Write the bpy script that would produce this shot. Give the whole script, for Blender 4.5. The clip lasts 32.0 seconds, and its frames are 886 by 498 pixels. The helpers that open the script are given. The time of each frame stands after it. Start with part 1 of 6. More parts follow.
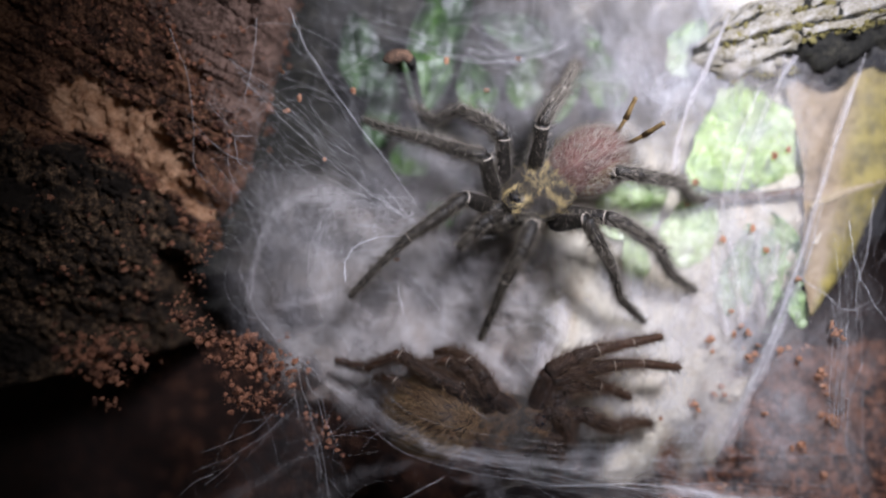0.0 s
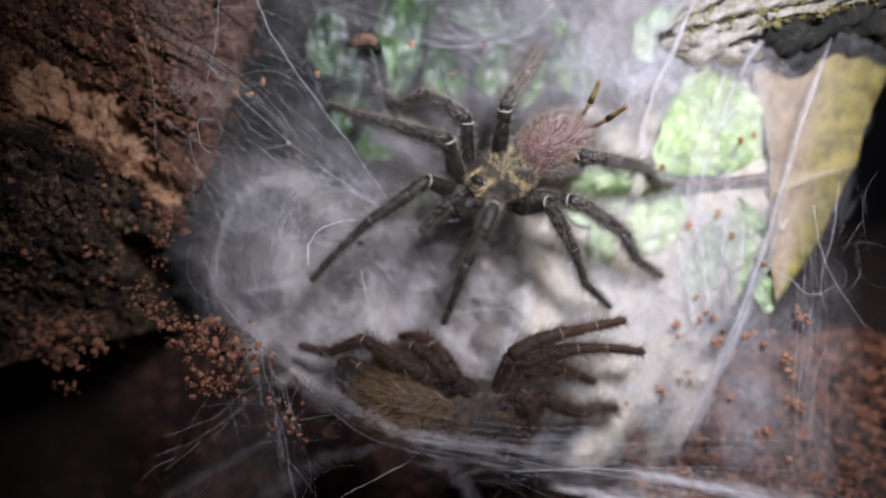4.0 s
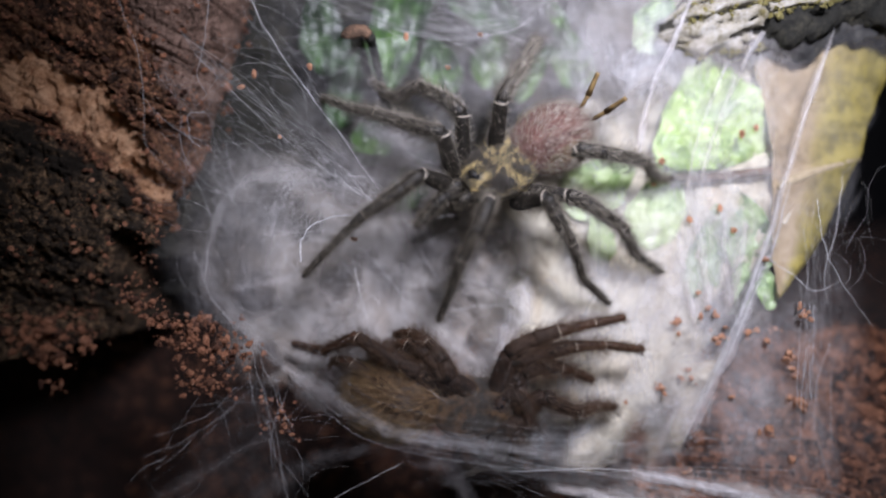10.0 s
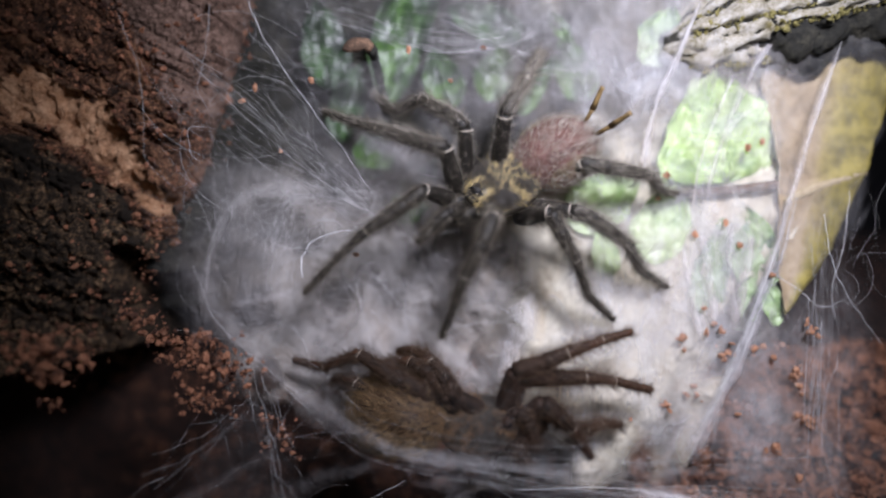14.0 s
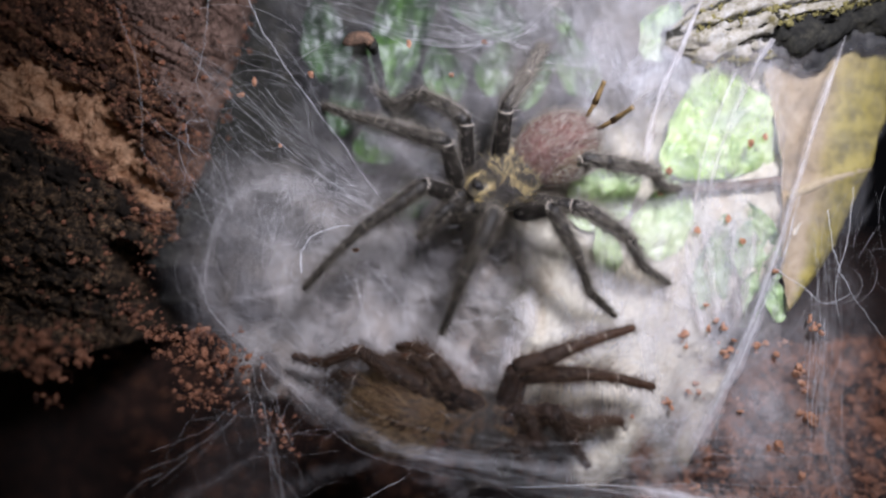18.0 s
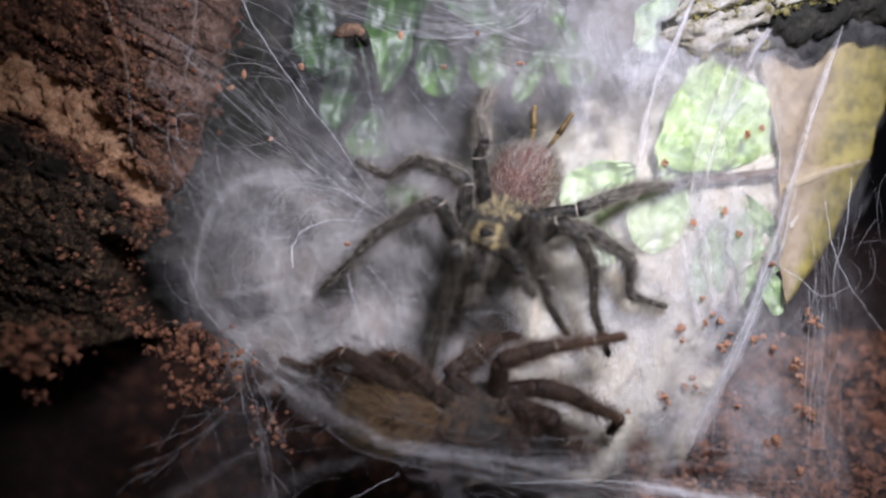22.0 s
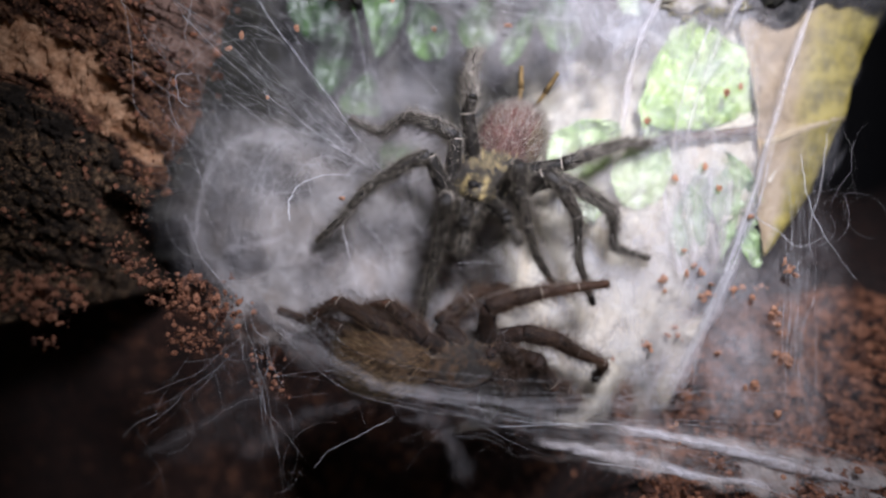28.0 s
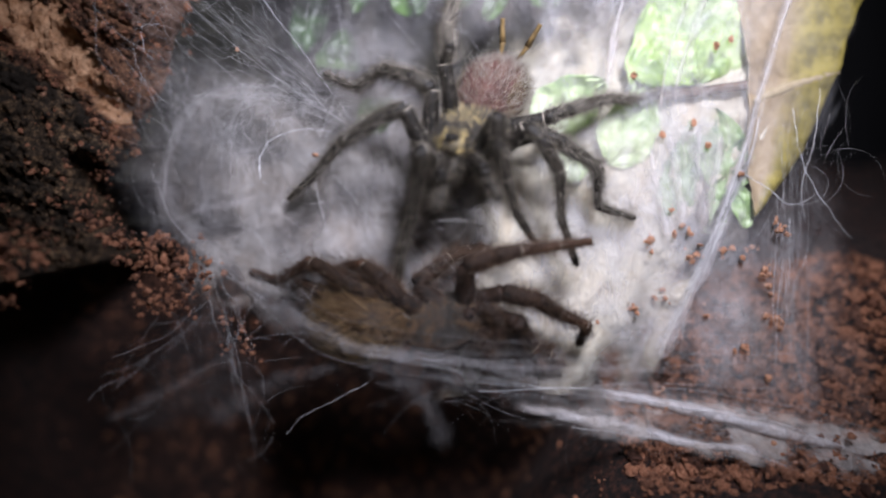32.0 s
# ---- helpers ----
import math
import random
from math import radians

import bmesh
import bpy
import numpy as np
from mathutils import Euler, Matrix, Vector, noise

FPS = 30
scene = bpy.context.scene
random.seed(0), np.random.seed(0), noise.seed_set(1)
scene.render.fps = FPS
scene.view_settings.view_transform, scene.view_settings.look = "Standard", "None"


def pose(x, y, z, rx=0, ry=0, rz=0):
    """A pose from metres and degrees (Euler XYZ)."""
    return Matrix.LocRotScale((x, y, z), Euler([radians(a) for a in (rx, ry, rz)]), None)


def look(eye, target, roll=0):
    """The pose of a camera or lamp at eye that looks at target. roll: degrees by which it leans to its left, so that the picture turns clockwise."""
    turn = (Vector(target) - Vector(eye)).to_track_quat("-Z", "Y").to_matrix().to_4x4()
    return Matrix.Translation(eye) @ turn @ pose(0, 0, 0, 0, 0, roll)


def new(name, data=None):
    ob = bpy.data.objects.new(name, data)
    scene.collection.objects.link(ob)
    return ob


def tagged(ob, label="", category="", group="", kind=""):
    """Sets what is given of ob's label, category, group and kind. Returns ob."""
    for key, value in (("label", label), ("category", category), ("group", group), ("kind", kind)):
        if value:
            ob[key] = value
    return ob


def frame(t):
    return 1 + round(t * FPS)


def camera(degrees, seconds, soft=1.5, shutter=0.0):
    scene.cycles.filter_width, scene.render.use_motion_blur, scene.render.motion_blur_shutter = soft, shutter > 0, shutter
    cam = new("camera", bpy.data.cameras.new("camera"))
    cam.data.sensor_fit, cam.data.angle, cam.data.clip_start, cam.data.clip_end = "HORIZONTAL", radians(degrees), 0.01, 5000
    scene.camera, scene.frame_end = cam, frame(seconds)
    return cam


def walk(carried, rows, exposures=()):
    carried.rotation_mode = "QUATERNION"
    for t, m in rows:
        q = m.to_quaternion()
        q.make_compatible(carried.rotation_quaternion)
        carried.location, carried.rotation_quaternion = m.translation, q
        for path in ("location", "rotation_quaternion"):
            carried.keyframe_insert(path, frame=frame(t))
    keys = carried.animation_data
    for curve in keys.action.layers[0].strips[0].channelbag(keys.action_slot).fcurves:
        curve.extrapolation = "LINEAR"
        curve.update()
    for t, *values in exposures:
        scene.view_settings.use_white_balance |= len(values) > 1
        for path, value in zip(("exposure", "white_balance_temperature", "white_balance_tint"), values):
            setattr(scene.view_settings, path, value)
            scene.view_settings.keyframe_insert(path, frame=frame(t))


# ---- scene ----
cam = camera(68.9, 32.0, soft=2.3, shutter=0.5)
METRES, EYE, TILT, LEAN, TURN = 0.069, 0.110, -25.0, 0.0, 0.0
cam.data.dof.use_dof, cam.data.dof.focus_distance, cam.data.dof.aperture_fstop = True, 0.123, 3.1
ROWS = [
    (0.0, 0.0, 0.0, 0.0, 0.0, 0.0, -0.0),
    (0.5, -0.0045, 0.0018, -0.0202, -0.01, 0.06, 0.09),
    (1.0, 0.0371, 0.0012, -0.0312, -0.18, 0.02, -0.13),
    (1.5, 0.0694, 0.0033, -0.0571, -0.26, -0.03, -0.12),
    (2.0, 0.0812, -0.0006, -0.0419, -0.31, 0.09, -0.14),
    (2.5, 0.0967, 0.0011, -0.0374, -0.33, 0.15, -0.15),
    (3.0, 0.0993, -0.0027, -0.0346, -0.32, 0.16, -0.1),
    (3.5, 0.0948, -0.001, -0.0426, -0.31, 0.1, -0.01),
    (5.5, 0.0903, 0.0299, -0.0467, -0.2, 0.03, -0.02),
    (6.0, 0.0834, 0.0327, -0.0545, -0.19, -0.0, 0.25),
    (6.5, 0.0919, 0.0314, -0.0491, -0.23, -0.08, 0.18),
    (7.0, 0.0923, 0.0267, -0.0353, -0.23, 0.11, 0.14),
    (7.5, 0.1015, 0.0313, -0.0406, -0.23, 0.08, 0.13),
    (8.0, 0.1067, 0.0302, -0.0404, -0.22, 0.02, 0.1),
    (8.5, 0.1043, 0.0274, -0.03, -0.24, 0.13, 0.12),
    (9.0, 0.11, 0.0361, -0.0435, -0.22, 0.09, 0.05),
    (9.5, 0.1069, 0.0393, -0.047, -0.21, 0.05, 0.14),
    (10.0, 0.1079, 0.0429, -0.0566, -0.22, -0.0, 0.09),
    (10.5, 0.1097, 0.0456, -0.0554, -0.21, -0.03, 0.12),
    (11.0, 0.1127, 0.0527, -0.0547, -0.22, 0.01, 0.08),
    (11.5, 0.1132, 0.0586, -0.0471, -0.22, 0.04, 0.11),
    (12.0, 0.1108, 0.0656, -0.048, -0.21, 0.09, 0.05),
    (12.5, 0.1059, 0.0686, -0.038, -0.18, 0.09, 0.04),
    (13.0, 0.1048, 0.062, -0.0204, -0.14, 0.12, 0.05),
    (13.5, 0.1016, 0.0666, -0.0262, -0.14, 0.31, 0.1),
    (14.0, 0.1037, 0.0634, -0.0214, -0.12, 0.25, 0.06),
    (14.5, 0.108, 0.0655, -0.0277, -0.12, 0.17, 0.07),
    (16.5, 0.0946, 0.0784, -0.0201, -0.08, 0.07, 0.03),
    (17.0, 0.0889, 0.0753, -0.0211, -0.04, 0.16, 0.03),
    (17.5, 0.0983, 0.0771, -0.0277, -0.04, 0.14, 0.0),
    (18.0, 0.1042, 0.0766, -0.0312, -0.07, 0.17, -0.03),
    (18.5, 0.1068, 0.0725, -0.0294, -0.07, 0.19, -0.02),
    (19.0, 0.1184, 0.0759, -0.034, -0.08, 0.12, -0.05),
    (19.5, 0.1163, 0.0764, -0.0273, -0.12, 0.25, -0.02),
    (20.0, 0.1223, 0.0762, -0.0192, 0.03, 0.3, -0.0),
    (20.5, 0.1178, 0.0751, -0.0124, -0.07, 0.38, -0.0),
    (21.0, 0.1144, 0.0828, -0.0078, -0.16, 0.37, -0.0),
    (21.5, 0.1159, 0.0945, -0.0189, -0.04, 0.35, 0.09),
    (22.0, 0.126, 0.0968, -0.0448, 0.02, 0.06, 0.24),
    (22.5, 0.1102, 0.0727, -0.1019, 0.07, -0.1, 0.38),
    (23.0, 0.1194, 0.0409, -0.1388, 0.18, -0.56, 0.24),
    (23.5, 0.1196, 0.016, -0.1042, 0.08, -0.18, 0.26),
    (24.0, 0.1202, 0.0211, -0.1076, 0.05, -0.15, 0.32),
    (24.5, 0.1187, 0.0174, -0.1136, 0.03, -0.16, 0.41),
    (25.0, 0.1256, 0.0228, -0.1764, 0.03, -0.37, 0.58),
    (25.5, 0.1235, 0.025, -0.1839, 0.08, -0.44, 0.61),
    (26.0, 0.1259, 0.027, -0.1834, 0.11, -0.51, 0.57),
    (26.5, 0.133, 0.0247, -0.1655, 0.13, -0.46, 0.55),
    (28.5, 0.1535, 0.0231, -0.1653, 0.03, -0.26, 0.55),
    (29.0, 0.1374, 0.0268, -0.1811, 0.08, -0.35, 0.55),
    (29.5, 0.134, 0.0309, -0.1913, 0.1, -0.44, 0.56),
    (30.0, 0.133, 0.0193, -0.1886, 0.07, -0.43, 0.51),
    (30.5, 0.137, 0.0068, -0.1916, 0.05, -0.39, 0.51),
    (31.0, 0.1377, -0.0008, -0.188, 0.03, -0.37, 0.48),
    (31.5, 0.1799, 0.0623, -0.2338, 0.19, -0.17, 0.59),
    (32.0, 0.213, 0.0912, -0.262, 0.09, -0.82, 0.67),
]
DEN = pose(0, 0, EYE, TILT, LEAN, TURN)  # the burrow's own frame: x right, y into the bank, z up the bank
walk(cam, [(t, DEN @ pose(METRES * x, METRES * y, METRES * z, 90 + pitch, roll, yaw)) for t, x, y, z, yaw, pitch, roll in ROWS],
     exposures=[(0.0, 0.0), (21.5, 0.0), (25.0, 0.05), (31.0, 0.06), (32.0, 0.1)])

# ---- world and light: a torch held above the lens, in an otherwise dark terrarium ----
world = bpy.data.worlds.new("world")
scene.world = world
world.use_nodes = True
world.node_tree.nodes["Background"].inputs[0].default_value = (1.0, 0.97, 0.94, 1)
world.node_tree.nodes["Background"].inputs[1].default_value = 0.09


def den(x, y, z):
    """Millimetres in the burrow's frame to metres in the world."""
    return DEN @ Vector((x * 0.001, y * 0.001, z * 0.001))


torch = new("torch", bpy.data.lights.new("torch", "SPOT"))
torch.data.energy, torch.data.spot_size, torch.data.spot_blend = 2.5, radians(80), 1.0
torch.data.shadow_soft_size, torch.data.color = 0.019, (0.885, 0.892, 1.05)
torch.matrix_world = look(den(54, -6, 76), den(33, 130, 24))

# ---- materials ----


def shader(name):
    m = bpy.data.materials.new(name)
    m.use_nodes = True
    nt = m.node_tree
    b = nt.nodes["Principled BSDF"]
    return m, nt, b


def node(nt, kind, **kw):
    n = nt.nodes.new(kind)
    for k, v in kw.items():
        if k in n.inputs:
            n.inputs[k].default_value = v
    return n


def coords(nt, scale=(1, 1, 1), rot=(0, 0, 0)):
    tc = nt.nodes.new("ShaderNodeTexCoord")
    mp = nt.nodes.new("ShaderNodeMapping")
    mp.inputs["Scale"].default_value = scale
    mp.inputs["Rotation"].default_value = rot
    nt.links.new(tc.outputs["Object"], mp.inputs["Vector"])
    return mp.outputs[0]


def noise_tex(nt, vec, scale, detail=5.0, rough=0.6, distort=0.0):
    n = node(nt, "ShaderNodeTexNoise", Scale=scale, Detail=detail, Roughness=rough, Distortion=distort)
    nt.links.new(vec, n.inputs["Vector"])
    return n.outputs["Fac"]


def ramp(nt, fac, *stops):
    r = nt.nodes.new("ShaderNodeValToRGB")
    while len(r.color_ramp.elements) < len(stops):
        r.color_ramp.elements.new(0.5)
    for e, (p, c) in zip(r.color_ramp.elements, stops):
        e.position = p
        e.color = (*c, 1) if len(c) == 3 else c
    nt.links.new(fac, r.inputs[0])
    return r.outputs[0]


def maths(nt, op, a, b=None, clamp=False):
    n = nt.nodes.new("ShaderNodeMath")
    n.operation, n.use_clamp = op, clamp
    for i, v in enumerate((a, b)):
        if v is None:
            continue
        if isinstance(v, (int, float)):
            n.inputs[i].default_value = v
        else:
            nt.links.new(v, n.inputs[i])
    return n.outputs[0]


def mixc(nt, fac, a, b):
    n = nt.nodes.new("ShaderNodeMix")
    n.data_type = "RGBA"
    for i, v in ((0, fac), (6, a), (7, b)):
        if isinstance(v, (int, float)):
            n.inputs[i].default_value = v
        elif isinstance(v, tuple):
            n.inputs[i].default_value = (*v, 1)
        else:
            nt.links.new(v, n.inputs[i])
    return n.outputs[2]


def bumped(nt, b, height, dist, strength=1.0):
    n = node(nt, "ShaderNodeBump", Distance=dist, Strength=strength)
    nt.links.new(height, n.inputs["Height"])
    nt.links.new(n.outputs[0], b.inputs["Normal"])


def attr(nt, name):
    n = nt.nodes.new("ShaderNodeAttribute")
    n.attribute_name = name
    return n.outputs["Fac"]


def earthy(name, dark, mid, light, scale, rough=0.9, bump=0.0006):
    """Soil and bark: three tones in coarse and fine noise."""
    m, nt, b = shader(name)
    v = coords(nt)
    a, f = noise_tex(nt, v, scale, 6, 0.7), noise_tex(nt, v, scale * 6, 4, 0.7)
    s = maths(nt, "ADD", maths(nt, "MULTIPLY", a, 0.6), maths(nt, "MULTIPLY", f, 0.4))
    col = ramp(nt, s, (0.36, dark), (0.5, mid), (0.66, light))
    nt.links.new(col, b.inputs["Base Color"])
    b.inputs["Roughness"].default_value = rough
    bumped(nt, b, s, bump)
    return m


def silk_film(name, base, cloud, fibre, tint=(0.8, 0.79, 0.8), fine=1.0, turn=0.0, dirt=0.3):
    """Sheet silk: a see-through film whose thickness clouds, with fibres running three ways."""
    m, nt, b = shader(name)
    nt.nodes.remove(b)
    out = nt.nodes["Material Output"]
    lines = None
    for ang, k, w, g in ((0.5 + turn, 1.0, 0.03, 1.0), (-0.6 + turn, 1.5, 0.022, 0.8), (1.3 + turn, 0.7, 0.02, 1.0), (-1.2 + turn, 2.6, 0.03, 0.6)):
        v = coords(nt, (170 * k * fine, 120, 34 * k * fine), (0, ang, 0))
        n = noise_tex(nt, v, 1.0, 2.5, 0.5, 1.3)
        d = maths(nt, "ABSOLUTE", maths(nt, "SUBTRACT", n, 0.5))
        l = maths(nt, "MULTIPLY", maths(nt, "SUBTRACT", 1.0, maths(nt, "DIVIDE", d, w), True), g)
        lines = l if lines is None else maths(nt, "ADD", lines, l)
    patch = noise_tex(nt, coords(nt), 70.0, 3, 0.5, 0.5)
    lines = maths(nt, "MULTIPLY", lines, maths(nt, "MULTIPLY", maths(nt, "SUBTRACT", patch, 0.3, True), 2.5, True))
    c = noise_tex(nt, coords(nt, (1, 1, 0.7), (0, 0.6 + turn, 0)), 85.0, 7, 0.6, 1.1)
    c = maths(nt, "MULTIPLY", maths(nt, "SUBTRACT", c, 0.32, True), 2.2, True)
    f = maths(nt, "ADD", maths(nt, "ADD", base, maths(nt, "MULTIPLY", c, cloud)), maths(nt, "MULTIPLY", lines, fibre))
    f = maths(nt, "MULTIPLY", f, attr(nt, "thick"), True)
    dif = node(nt, "ShaderNodeBsdfDiffuse", Color=(*tint, 1))
    trl = node(nt, "ShaderNodeBsdfTranslucent", Color=(*tint, 1))
    fold = noise_tex(nt, coords(nt, (1, 1, 0.5), (0, 0.4 + turn, 0)), 210.0, 5, 0.6, 1.6)
    soil = noise_tex(nt, coords(nt), 95.0, 5, 0.65, 0.8)
    grit = ramp(nt, noise_tex(nt, coords(nt), 620.0, 4, 0.7, 0.3), (0.56, (0, 0, 0)), (0.72, (1, 1, 1)))
    fold = maths(nt, "ADD", fold, maths(nt, "MULTIPLY", noise_tex(nt, coords(nt, (1, 1, 0.4), (0, 0.7 + turn, 0)), 800.0, 3, 0.6, 0.8), 0.25))
    col = mixc(nt, ramp(nt, soil, (0.45, (0, 0, 0)), (0.7, (1, 1, 1))), tuple(tint), (tint[0] * 0.84, tint[1] * 0.77, tint[2] * 0.7))
    col = mixc(nt, maths(nt, "MULTIPLY", grit, dirt), col, (tint[0] * 0.5, tint[1] * 0.4, tint[2] * 0.3))
    bmp = nt.nodes.new("ShaderNodeBump")
    bmp.inputs["Distance"].default_value = 0.0018
    nt.links.new(fold, bmp.inputs["Height"])
    for sh in (dif, trl):
        nt.links.new(col, sh.inputs["Color"])
        nt.links.new(bmp.outputs[0], sh.inputs["Normal"])
    tra = node(nt, "ShaderNodeBsdfTransparent")
    mx, my = nt.nodes.new("ShaderNodeMixShader"), nt.nodes.new("ShaderNodeMixShader")
    mx.inputs[0].default_value = 0.3
    nt.links.new(dif.outputs[0], mx.inputs[1])
    nt.links.new(trl.outputs[0], mx.inputs[2])
    nt.links.new(f, my.inputs[0])
    nt.links.new(tra.outputs[0], my.inputs[1])
    nt.links.new(mx.outputs[0], my.inputs[2])
    nt.links.new(my.outputs[0], out.inputs[0])
    return m


def hairy(name, dark, light, scale, rough=0.55, streak=6.0):
    """Spider cuticle with a fine pile along the limb (local y)."""
    m, nt, b = shader(name)
    n = noise_tex(nt, coords(nt, (scale, scale / streak, scale)), 1.0, 4, 0.65)
    g = noise_tex(nt, coords(nt), scale * 0.12, 3, 0.5)
    s = maths(nt, "ADD", maths(nt, "MULTIPLY", n, 0.6), maths(nt, "MULTIPLY", g, 0.4))
    nt.links.new(ramp(nt, s, (0.38, dark), (0.66, light)), b.inputs["Base Color"])
    b.inputs["Roughness"].default_value = rough
    b.inputs["Specular IOR Level"].default_value = 0.25
    bumped(nt, b, s, 0.0002)
    return m


def plain(name, col, rough=0.6, metal=0.0):
    m, nt, b = shader(name)
    n = noise_tex(nt, coords(nt), 900.0, 4, 0.6)
    nt.links.new(ramp(nt, n, (0.3, tuple(c * 0.72 for c in col)), (0.7, tuple(min(1, c * 1.2) for c in col))), b.inputs["Base Color"])
    b.inputs["Roughness"].default_value = rough
    b.inputs["Metallic"].default_value = metal
    return m


# soil colour lowered almost to black, so it holds the pit's shade too
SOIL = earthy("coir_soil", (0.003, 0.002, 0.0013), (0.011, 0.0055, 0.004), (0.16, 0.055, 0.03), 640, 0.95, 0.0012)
CRUMB = earthy("coir_crumb", (0.08, 0.027, 0.014), (0.34, 0.135, 0.068), (0.62, 0.34, 0.21), 1700)
nt = CRUMB.node_tree
b = nt.nodes["Principled BSDF"]
geo = nt.nodes.new("ShaderNodeNewGeometry")
own = ramp(nt, geo.outputs["Random Per Island"], (0.05, (0.0, 0.0, 0.0)), (0.6, (1.0, 1.0, 1.0)))
nt.links.new(mixc(nt, own, (0.05, 0.017, 0.009), b.inputs["Base Color"].links[0].from_socket), b.inputs["Base Color"])
# lighter version of the crumb colour, for crumbs held in silk
CRUMB_PALE = earthy("pale_coir_crumb", (0.2, 0.08, 0.042), (0.5, 0.24, 0.135), (0.72, 0.45, 0.3), 1500)
# near-black cork: shade behind leaves and under the branch is in this colour
BARK_BACK = earthy("shade_dark_cork", (0.004, 0.004, 0.003), (0.014, 0.013, 0.009), (0.05, 0.045, 0.03), 230)
BRANCH = earthy("grey_cork", (0.11, 0.09, 0.03), (0.29, 0.265, 0.215), (0.46, 0.445, 0.42), 210, 0.9, 0.0004)
LICHEN = earthy("lichen", (0.05, 0.045, 0.012), (0.2, 0.17, 0.05), (0.4, 0.36, 0.16), 900)
BLACK = plain("black_plastic", (0.006, 0.006, 0.007), 0.5)


def clear_glass():
    m, nt, b = shader("clear_glass")
    b.inputs["Base Color"].default_value = (1, 1, 1, 1)
    b.inputs["Roughness"].default_value = 0.02
    b.inputs["Transmission Weight"].default_value = 1.0
    b.inputs["IOR"].default_value = 1.45
    return m


GLASS = clear_glass()
THREAD = plain("silk_thread", (0.8, 0.8, 0.82), 0.45)


def fine_thread():
    m, nt, b = shader("fine_silk_thread")
    b.inputs["Base Color"].default_value = (0.8, 0.785, 0.79, 1)
    b.inputs["Roughness"].default_value = 0.4
    geo = nt.nodes.new("ShaderNodeNewGeometry")
    n = noise_tex(nt, coords(nt), 300.0, 2, 0.5)
    k = maths(nt, "MULTIPLY", maths(nt, "ADD", geo.outputs["Random Per Island"], 0.25), n)
    nt.links.new(k, b.inputs["Alpha"])
    return m


FINE = fine_thread()
FILM = silk_film("silk_film", 0.08, 0.42, 0.09, (0.8, 0.765, 0.775))
MAT = silk_film("pale_silk_mat", 0.75, 0.6, 0.05, (0.92, 0.85, 0.7), 1.0, 0.2, 0.6)
BAND = silk_film("silk_band", 0.3, 0.5, 0.14, (0.82, 0.79, 0.81), 1.6, 0.8)
DENSE = silk_film("dense_silk", 0.2, 0.95, 0.07, (0.78, 0.73, 0.695), 1.0, 0.5)
VEIL = silk_film("silk_veil", 0.07, 0.44, 0.1, (0.82, 0.81, 0.84), 1.5, 0.9)


